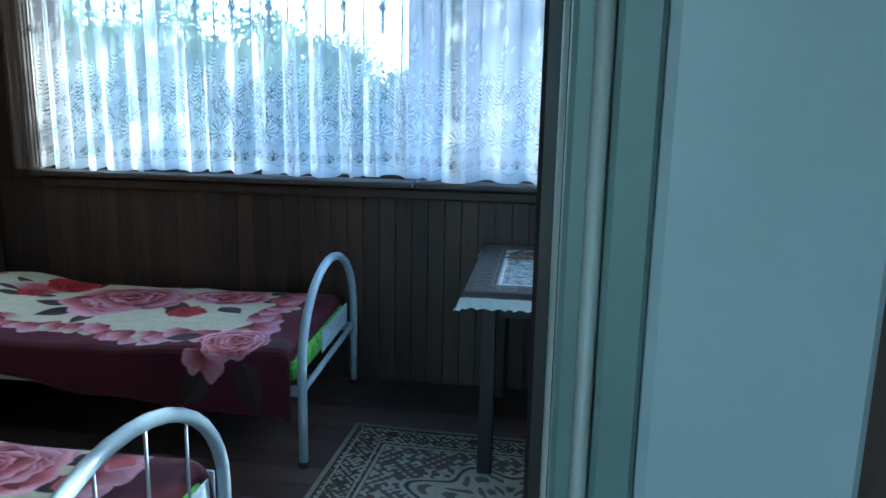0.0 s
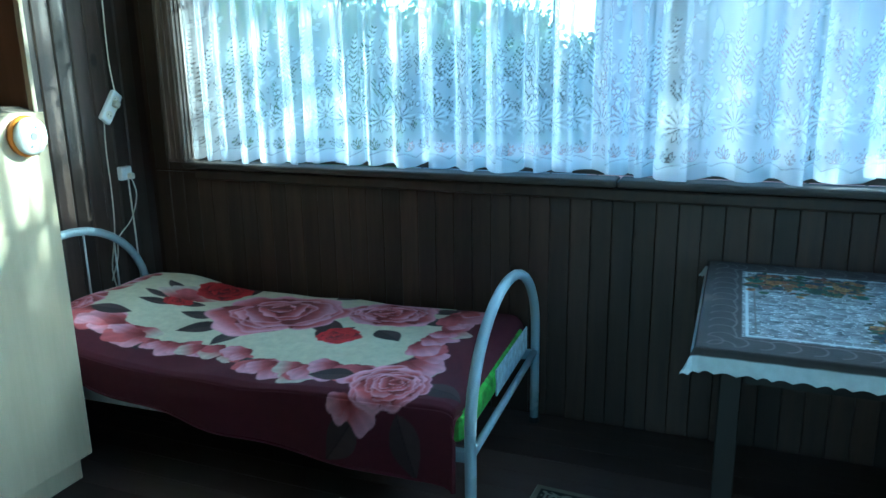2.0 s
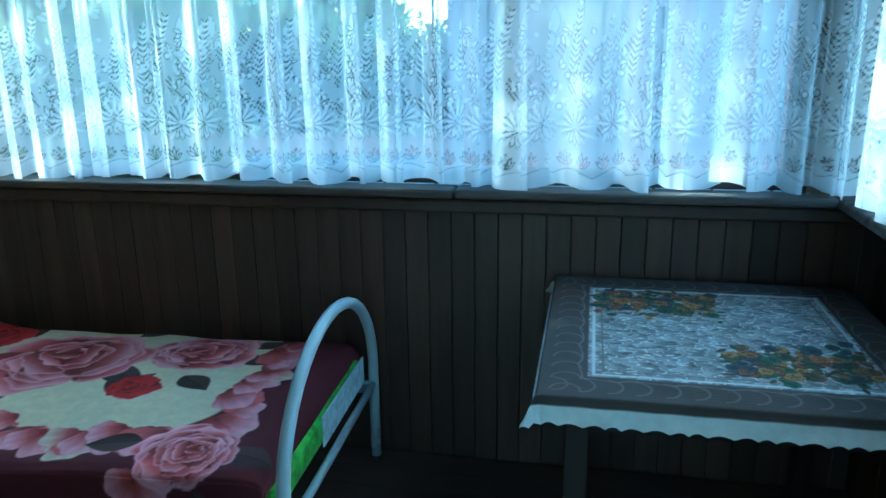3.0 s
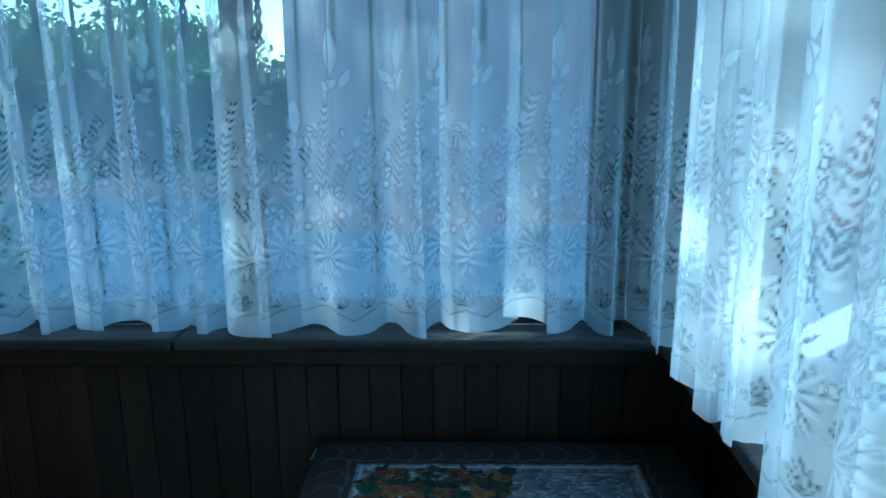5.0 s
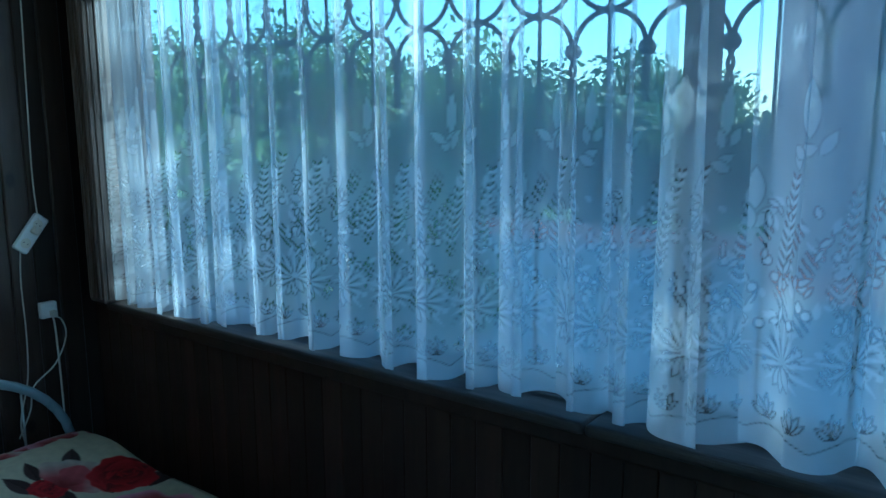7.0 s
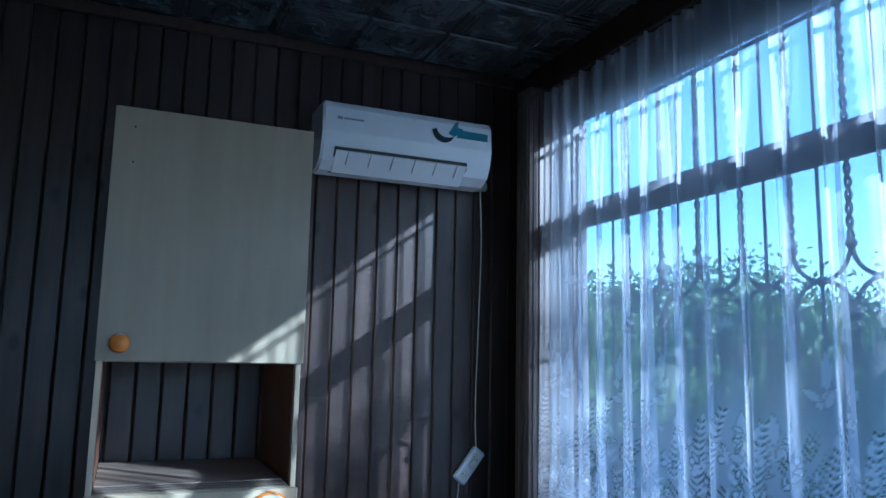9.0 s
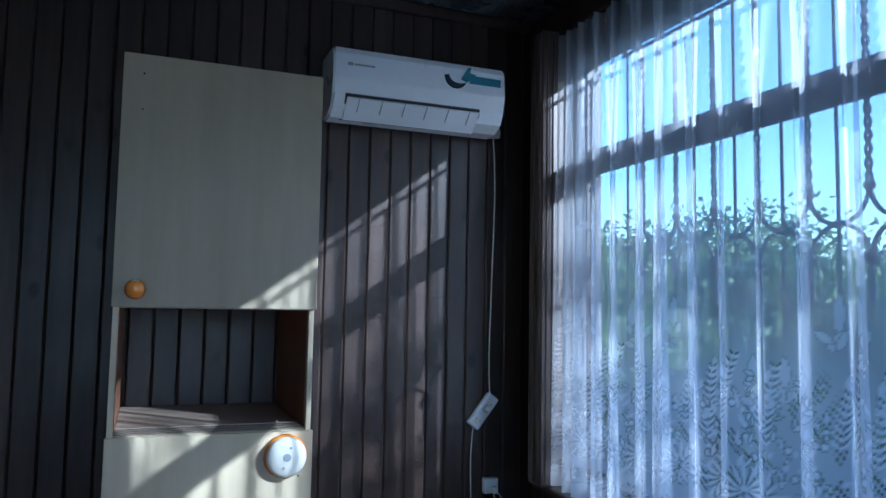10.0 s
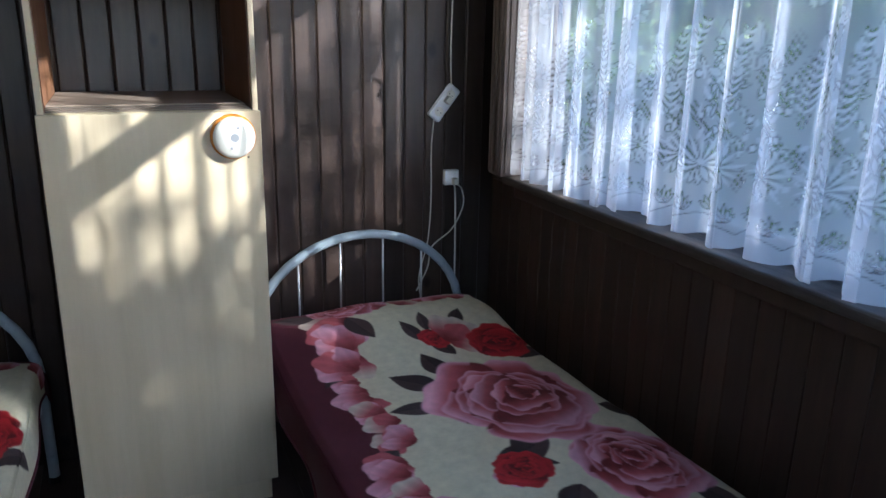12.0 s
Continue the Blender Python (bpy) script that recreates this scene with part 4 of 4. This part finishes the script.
# ---- air conditioner ----
def air_conditioner():
    y0, y1, zb, zt = 2.996, 3.704, 2.424, 2.686
    ac = thing("air_conditioner", "white split air conditioner with open louvre high on the wall", "air conditioner")
    prof = [(WX, zb + 0.02), (WX + 0.05, zb), (WX + 0.12, zb + 0.004), (WX + 0.17, zb + 0.03), (WX + 0.193, zb + 0.075), (WX + 0.2, zb + 0.14), (WX + 0.2, zt - 0.03), (WX + 0.19, zt - 0.008), (WX + 0.17, zt), (WX, zt)]
    b = prism(prof, y0, y1, "y")
    bmesh.ops.bevel(b, geom=[e for e in b.edges if abs((e.verts[0].co - e.verts[1].co).y) < 1e-5], offset=0.008, segments=2, affect="EDGES")
    part("body", b, M_WHITE, ac, "glossy white plastic body")
    part("outlet_slot", prism([(WX + 0.1, zb + 0.0), (WX + 0.196, zb + 0.055), (WX + 0.1985, zb + 0.078), (WX + 0.19, zb + 0.085), (WX + 0.1, zb + 0.04)], y0 + 0.05, y1 - 0.11, "y"), M_BLACK, ac, "dark air outlet")
    part("louvre", prism([(WX + 0.125, zb + 0.002), (WX + 0.2035, zb + 0.066), (WX + 0.208, zb + 0.061), (WX + 0.13, zb - 0.006)], y0 + 0.055, y1 - 0.115, "y"), M_WHITE, ac)
    for k in range(6):
        y = y0 + 0.1 + k * 0.09
        part("vane", prism([(WX + 0.165, zb + 0.024), (WX + 0.2085, zb + 0.0625), (WX + 0.21, zb + 0.06), (WX + 0.167, zb + 0.019)], y, y + 0.003, "y"), M_GREYP, ac)
    xf = WX + 0.2005
    part("panel_mark", box(xf, xf + 0.0012, y0 + 0.055, y0 + 0.075, zt - 0.075, zt - 0.063), M_GREYP, ac)
    part("panel_lettering", box(xf, xf + 0.0012, y0 + 0.08, y0 + 0.16, zt - 0.073, zt - 0.066), M_GREYP, ac)
    # crescent, feather and band printed on the panel
    cres = [(y1 - 0.215 + 0.05 * math.cos(t), zt - 0.06 + 0.05 * math.sin(t)) for t in np.linspace(math.pi, 1.75 * math.pi, 14)]
    cres += [(y1 - 0.2 + 0.045 * math.cos(t), zt - 0.055 + 0.032 * math.sin(t)) for t in np.linspace(1.75 * math.pi, math.pi, 14)]
    part("crescent_print", prism(cres, xf, xf + 0.001, "x"), M_NAVY, ac)
    part("feather_print", prism([(y1 - 0.195, zt - 0.07), (y1 - 0.165, zt - 0.02), (y1 - 0.15, zt - 0.018), (y1 - 0.155, zt - 0.04), (y1 - 0.13, zt - 0.045), (y1 - 0.15, zt - 0.07), (y1 - 0.17, zt - 0.08)], xf, xf + 0.0015, "x"), M_TEAL, ac)
    part("band_print", prism([(y1 - 0.16, zt - 0.083), (y1 - 0.02, zt - 0.083), (y1 - 0.02, zt - 0.052), (y1 - 0.14, zt - 0.05)], xf, xf + 0.0012, "x"), M_TEAL, ac)
    part("drain_stub", tube(bmesh.new(), [(WX + 0.05, y1 - 0.005, zb + 0.025), (WX + 0.05, y1 + 0.045, zb + 0.03)], 0.022, 14), M_CREAM, ac, "", True)
    return ac


air_conditioner()


def cord(name, pts, label, r=0.003, mat=None):
    """A cord through points, smoothed."""
    P = [Vector(p) for p in pts]
    out = []
    for i in range(len(P) - 1):
        a, b, c, d = P[max(i - 1, 0)], P[i], P[i + 1], P[min(i + 2, len(P) - 1)]
        for t in np.linspace(0, 1, 7)[:-1]:
            out.append(0.5 * ((2 * b) + (c - a) * t + (2 * a - 5 * b + 4 * c - d) * t * t + (3 * b - a - 3 * c + d) * t ** 3))
    out.append(P[-1])
    return tagged(finish(name, tube(bmesh.new(), out, r, 6), mat or M_CREAM, smooth=True), label, "cable", "cables")


cx = WX + 0.008
cord("cable", [(WX + 0.03, 3.735, 2.45), (cx, 3.755, 2.2), (cx, 3.745, 1.8), (cx, 3.738, 1.5), (WX + 0.03, 3.735, 1.33)], "white cable hanging from the air conditioner")
cord("cable", [(cx, 3.67, 1.235), (cx, 3.66, 1.1), (cx, 3.662, 0.9), (cx, 3.65, 0.72), (cx, 3.61, 0.55), (cx, 3.64, 0.4)], "white extension cable hanging down the wall")
cord("cable", [(WX + 0.035, 3.757, 0.96), (cx, 3.80, 0.93), (cx, 3.81, 0.86), (cx, 3.76, 0.76), (cx, 3.67, 0.69), (cx, 3.65, 0.60), (cx, 3.6, 0.5)], "white cable looping from the socket")
cord("cable", [(WX + 0.02, 3.76, 0.955), (cx, 3.772, 0.9), (cx, 3.776, 0.7), (cx, 3.777, 0.45)], "white cable running straight down the wall", 0.004)


def power_strip():
    m = Matrix.Translation((WX + 0.002, 3.708, 1.288)) @ pose(0, 0, 0, -38, 0, 0)
    s = thing("power_strip", "white two-way extension socket hanging askew on the wall", "power strip", at=m)
    part("case", box(0, 0.028, -0.03, 0.03, -0.078, 0.078, 0.009, 2), M_WHITE, s)
    for z in (-0.042, 0.04):
        part("socket_well", lathe(bmesh.new(), [(0, 0.0288), (0.019, 0.0288), (0.019, 0.027)], Matrix.Translation((0, 0, z)) @ pose(0, 0, 0, 0, 90, 0), 16), M_CREAM, s)
        for y in (-0.008, 0.008):
            part("hole", lathe(bmesh.new(), [(0, 0.0294), (0.0025, 0.0294), (0.0025, 0.027)], Matrix.Translation((0, y, z)) @ pose(0, 0, 0, 0, 90, 0), 8), M_BLACK, s)
    part("plug", box(0.028, 0.055, -0.014, 0.014, 0.0, 0.03, 0.006, 2), M_CREAM, s, "cream plug")
    return s


power_strip()
so = thing("wall_socket", "white surface-mounted wall socket with a plug", "socket")
part("case", box(WX, WX + 0.03, 3.714, 3.778, 0.952, 1.015, 0.006, 2), M_WHITE, so)
part("plug", box(WX + 0.03, WX + 0.06, 3.742, 3.765, 0.957, 0.985, 0.006, 2), M_CREAM, so)


# ---- table, tablecloth, rug ----
TX0, TX1, TY0, TY1, TZ = 0.153, 1.025, 3.0, 3.872, 0.740
tb = thing("table", "dark wooden table with square legs by the window", "table")
part("tabletop", box(TX0 + 0.01, TX1 - 0.01, TY0 + 0.01, TY1 - 0.01, TZ - 0.03, TZ, 0.004), M_TABLE, tb)
for x in (TX0 + 0.053, TX1 - 0.053 - 0.055):
    for y in (TY0 + 0.015, TY1 - 0.045 - 0.055):
        part("leg", box(x, x + 0.055, y, y + 0.055, 0.012, TZ - 0.03, 0.003), M_TABLE, tb)
part("apron", box(TX0 + 0.09, TX1 - 0.09, TY0 + 0.055, TY0 + 0.075, TZ - 0.11, TZ - 0.03), M_TABLE, tb)
part("apron", box(TX0 + 0.09, TX1 - 0.09, TY1 - 0.075, TY1 - 0.055, TZ - 0.11, TZ - 0.03), M_TABLE, tb)
part("apron", box(TX0 + 0.05, TX0 + 0.07, TY0 + 0.1, TY1 - 0.1, TZ - 0.11, TZ - 0.03), M_TABLE, tb)
part("apron", box(TX1 - 0.07, TX1 - 0.05, TY0 + 0.1, TY1 - 0.1, TZ - 0.11, TZ - 0.03), M_TABLE, tb)


def tablecloth():
    w, d, hang, n = TX1 - TX0, TY1 - TY0, 0.08, 400
    gx, gy = np.meshgrid(np.linspace(-hang, w + hang, n), np.linspace(-hang, d + hang, n))
    ox, oy = np.maximum(np.maximum(-gx, gx - w), 0), np.maximum(np.maximum(-gy, gy - d), 0)
    out = np.maximum(ox, oy)
    both = np.minimum(ox, oy)
    fall = np.maximum(out - 0.01, 0)
    sx, sy = np.sign(gx - w / 2), np.sign(gy - d / 2)
    px = np.clip(gx, 0, w) + sx * (np.minimum(ox, 0.012) + 0.25 * both + 0.22 * np.maximum(ox - 0.012, 0))
    py = np.clip(gy, 0, d) + sy * (np.minimum(oy, 0.012) + 0.25 * both + 0.22 * np.maximum(oy - 0.012, 0))
    wav = 0.006 * np.sin((gx + gy) * 40) * np.clip(out / hang, 0, 1)
    pz = TZ + 0.004 - fall * 0.95 + 0.0006 * np.sin(gx * 60) * np.sin(gy * 55) - 0.12 * both
    px, py = px + wav * (oy > ox), py + wav * (ox > oy)
    # scalloped lace hem
    edge = hang - out
    scal = 0.008 * np.abs(np.sin((gx * (oy >= ox) + gy * (ox > oy)) * math.pi / 0.045))
    pz = pz + np.where(edge < 0.02, (1 - edge / 0.02) * scal, 0)
    col = cloth_print(gx, gy, w, d)
    mix_in(col, soft(0.034 - out, 0.003), (0.6, 0.64, 0.64))
    ob = sheet("tablecloth", np.stack([TX0 + px, TY0 + py, pz], -1), M_CLOTH, paint=col)
    return tagged(ob, "taupe tablecloth with autumn bouquets and a white scalloped hem", "tablecloth")


tablecloth()


def rug():
    w, d = 1.45, 1.15
    n = 400
    gx, gy = np.meshgrid(np.linspace(0, w, n), np.linspace(0, d, n))
    z = 0.009 + 0.0015 * np.sin(gx * 7) * np.sin(gy * 5)
    ob = sheet("rug", np.stack([gx, gy, z], -1), M_RUG, paint=rug_print(gx, gy, w, d), thick=0.007)
    ob.matrix_basis = pose(-0.415, 2.232, 0.0, 0, 0, -2.5)
    return tagged(ob, "small dark oriental patterned rug on the floor", "rug")


rug()


# ---- doorway: jamb, stops and the open door ----
dj = thing("door_frame", "grey-green painted door frame, chipped", "door frame", kind="structure")
HY = SY - 0.232   # hall side of the doorway
part("jamb", box(DR + 0.016, DR + 0.06, HY + 0.012, SY - 0.002, 0, DH - 0.03, 0.003), M_JAMB, dj)
part("jamb", box(DL - 0.06, DL - 0.016, HY + 0.012, SY - 0.002, 0, DH - 0.03, 0.003), M_JAMB, dj)
part("head_jamb", box(DL - 0.06, DR + 0.06, HY + 0.012, SY - 0.002, DH - 0.03, DH + 0.01, 0.003), M_JAMB, dj)
# beads, and a flat dark strip for the shade of a groove, along the hall edge
for x, y, r in ((DR + 0.0155, HY + 0.05, 0.0045), (DR + 0.018, HY + 0.022, 0.003), (DR + 0.032, HY + 0.002, 0.005)):
    part("bead", tube(bmesh.new(), [(x, y, 0.0), (x, y, 1.0), (x, y, DH - 0.03)], r, 8), M_JAMBL, dj, "pale worn bead", True)
part("groove_shade", box(DR + 0.0148, DR + 0.017, HY + 0.028, HY + 0.043, 0, DH - 0.03), M_BACK, dj, "flat dark strip for a recess's shade")
part("casing", box(DR - 0.002, DR + 0.08, SY + 0.001, SY + 0.024, 0, DH + 0.05, 0.004), M_TABLE, dj, "dark wooden casing")
part("casing", box(DL - 0.08, DL + 0.002, SY + 0.001, SY + 0.024, 0, DH + 0.05, 0.004), M_TABLE, dj, "dark wooden casing")
part("hall_strip", box(DR + 0.038, DR + 0.062, HY - 0.006, HY + 0.01, 0, DH + 0.06, 0.003), M_JAMB, dj)
part("hall_board", box(DR + 0.0625, DR + 0.179, HY - 0.012, HY + 0.01, 0, DH + 0.1, 0.005), M_DOOR, dj, "pale blue painted board")
part("hall_board", box(DL - 0.153, DL - 0.04, HY - 0.012, HY + 0.01, 0, DH + 0.1, 0.005), M_DOOR, dj, "pale blue painted board")
part("nail", lathe(bmesh.new(), [(0, 0.0015), (0.0022, 0.001), (0.0022, -0.002)], Matrix.Translation((DR + 0.016, 0.89, 1.335)) @ pose(0, 0, 0, 0, -90, 0), 8), M_BLACK, dj)
for z, w in ((1.14, 0.025), (0.94, 0.03)):
    part("chip", box(DR + 0.0595, DR + 0.0628, HY - 0.0125, HY - 0.004, z, z + w), M_BACK, dj, "dark chip in the paint")

# ---- outside ----
GZ = -0.5
ground = structure(finish("ground", box(-400, 400, NY + 0.14, 800, GZ - 0.5, GZ), M_GRASS), "grassy ground out to the horizon", "ground")
pave = structure(finish("pavement", box(-14, 14, NY + 0.16, 15.0, GZ, GZ + 0.03), M_ROAD), "pale paved yard", "pavement")
gw = tagged(finish("garden_wall", box(-12, -1.5, 15.0, 15.25, GZ, -0.12, 0.02), M_BRICK), "low pink garden wall across the yard", "garden wall")


def leaf_cloud(centre, radii, n, size, seed, clumps=26, loose=0.2):
    rnd = np.random.RandomState(seed)
    blobs = rnd.normal(0, 0.45, (clumps, 3))
    pick = rnd.randint(0, clumps, n)
    p = blobs[pick] + rnd.normal(0, loose, (n, 3))
    p = p * np.asarray(radii) + np.asarray(centre)
    a, b = rnd.normal(0, 1, (n, 3)), rnd.normal(0, 1, (n, 3))
    a /= np.linalg.norm(a, axis=1)[:, None]
    b -= a * (a * b).sum(1)[:, None]
    b /= np.linalg.norm(b, axis=1)[:, None]
    s = size * rnd.uniform(0.6, 1.4, (n, 1))
    v = np.stack([p - a * s, p + b * s * 0.5, p + a * s, p - b * s * 0.5], 1).reshape(-1, 3)
    f = np.arange(4 * n).reshape(n, 4)
    return v, f


def tree(label, x, y, h, spread, seed, dark=False, n=5000, bush=False):
    rnd = random.Random(seed)
    t = thing("bush" if bush else "tree", label, "bush" if bush else "tree", "garden trees" if not bush else "garden bushes", pose(x, y, GZ))
    bm = bmesh.new()
    k = h * (0.2 if bush else 0.5)
    lean = rnd.uniform(-0.2, 0.2)
    tube(bm, [(0, 0, -0.1), (lean * 0.3, 0, k * 0.4), (lean, 0.1, k), (lean * 1.5, 0.1, h * 0.8)], [0.05 * h * 0.5, 0.04 * h * 0.5, 0.03 * h * 0.5, 0.008 * h], 9)
    for q in range(6):
        a = q * 1.05 + rnd.uniform(-0.3, 0.3)
        z = k * rnd.uniform(0.7, 1.1)
        e = (lean + math.cos(a) * spread * 0.7, math.sin(a) * spread * 0.7, z + h * rnd.uniform(0.15, 0.35))
        tube(bm, [(lean, 0.05, z), (0.5 * (lean + e[0]), 0.5 * e[1], z + 0.12 * h), e], [0.018 * h * 0.6, 0.012 * h * 0.6, 0.004 * h], 6)
    part("trunk", bm, M_BARK, t)
    v, f = leaf_cloud((lean, 0, h * (0.5 if bush else 0.66)), (spread, spread, h * (0.42 if bush else 0.33)), n, ((0.042 if x < 0 else 0.07) if h < 7 else 0.1) if y < 12 else 0.11, seed, *((34, 0.1) if h > 7 and y < 12 else ()))
    me = bpy.data.meshes.new("crown")
    me.from_pydata(v.tolist(), [], f.tolist())
    me.materials.append(M_LEAFD if dark else M_LEAF)
    c = new("crown", me)
    c.parent = t
    return t


tree("leafy green tree close to the window", -4.6, 8.2, 2.9, 1.3, 1, n=14000)
tree("leafy green tree close to the window", -7.2, 10.0, 3.4, 1.8, 2, n=14000)
tree("tall leafy tree near the house", -8.5, 6.5, 3.6, 1.9, 3, n=14000)
for i, (x, y, h, sp) in enumerate(((-4.9, 6.0, 2.55, 1.0), (-5.8, 7.4, 2.85, 1.2), (-4.0, 7.1, 2.3, 0.9), (-6.6, 5.9, 2.7, 1.1))):
    tree("tall green shrub by the yard", x, y, h, sp, 80 + i, False, 12000, True)
tree("leafy bush in the yard", -3.4, 6.6, 1.9, 0.8, 4, n=9000, bush=True)
for i, (x, y, h, sp) in enumerate(((-16, 22, 4.3, 2.6), (-12.5, 23, 4.0, 2.6), (-9, 22, 3.5, 2.4), (-7.4, 24, 3.9, 1.8), (-20, 18, 5, 3.0), (-0.6, 27, 4.2, 2.2), (2.5, 26, 5.0, 2.2), (14, 20, 6, 3), (20, 9, 6, 3))):
    tree("dark leafy tree beyond the garden wall", x, y, h, sp, 20 + i, True, 7000)

for bx, by, bh in ((-4.4, 17.2, 2.5), (-2.9, 17.6, 2.3), (-1.7, 17.9, 2.4)):
    tree("low dark bush beyond the garden", bx, by, bh, 1.1, int(90 + bx * 3), True, 3000, True)
for i in range(7):
    tree("dense dark hedge bush behind the garden wall", -14.5 + i * 1.55, 16.6 + 0.4 * (i % 2), 2.5 + 0.4 * (i % 3), 1.5, 60 + i, True, 5500, True)
# trees added on the sun's path to dapple and block light entering the room
tree("broad leafy tree added to dapple the sun at the window", 6.15, 9.8, 7.6, 2.1, 41, n=4700)
tree("slender leafy tree added to keep sun off the lower wardrobe door", 5.75, 9.6, 5.95 - GZ, 0.95, 43, n=4000)
tree("broad leafy tree added to hold back sun at the side window", 8.6, 11.0, 8.6, 1.75, 42, n=2600)


def house():
    h = thing("house", "pink plastered neighbouring house with a low roof", "house")
    x0, x1, y0, y1, top = -1.85, 8.0, 12.4, 18.0, 3.6
    part("wall", box(x0, x1, y0, y1, GZ, top), M_PLASTER, h)
    part("roof", prism([(x0 - 0.5, top), (x1 + 0.5, top), ((x0 + x1) / 2, top + 2.2)], y0 - 0.5, y1 + 0.5, "y"), M_ROOF, h)
    part("plinth", box(x0 - 0.04, x1 + 0.04, y0 - 0.04, y1, GZ + 0.03, GZ + 0.35), M_BRICK, h)
    return h


house()

# ---- boards of walls and floor ----
west = plank_mesh("board", CEIL + 0.05, BW, T, M_WALL)
boards(wall_west, west, [Matrix.Translation((WX - T, SY + 0.02 + BW * (k + 0.5), -0.01)) @ pose(0, 0, 0, 0, 0, -90) for k in range(int((NY - SY) / BW))])
low = plank_mesh("board", SILL - 0.05, 0.082, T, M_LOW, c=0.0028)
boards(wall_north, low, [Matrix.Translation((WX + 0.02 + 0.082 * (k + 0.5), NY + T, -0.01)) @ pose(0, 0, 0, 0, 0, 180) for k in range(43)])
boards(wall_east, low, [Matrix.Translation((EX + T, SY + 0.02 + 0.082 * (k + 0.5), -0.01)) @ pose(0, 0, 0, 0, 0, 90) for k in range(34)])
pierm = plank_mesh("board", HEAD - SILL + 0.2, 0.082, T, M_WALL)
boards(wall_north, pierm, [Matrix.Translation((WX + 0.02 + 0.082 * (k + 0.5), NY + T, SILL - 0.05)) @ pose(0, 0, 0, 0, 0, 180) for k in range(3)])
fl = plank_mesh("floor_board", EX - WX + 0.2, 0.12, 0.02, M_FLOOR, "x", 0.0015)
boards(floor, fl, [Matrix.Translation((WX - 0.1, SY - 0.2 + 0.12 * (k + 0.5), -0.02)) for k in range(26)], "floor_board")
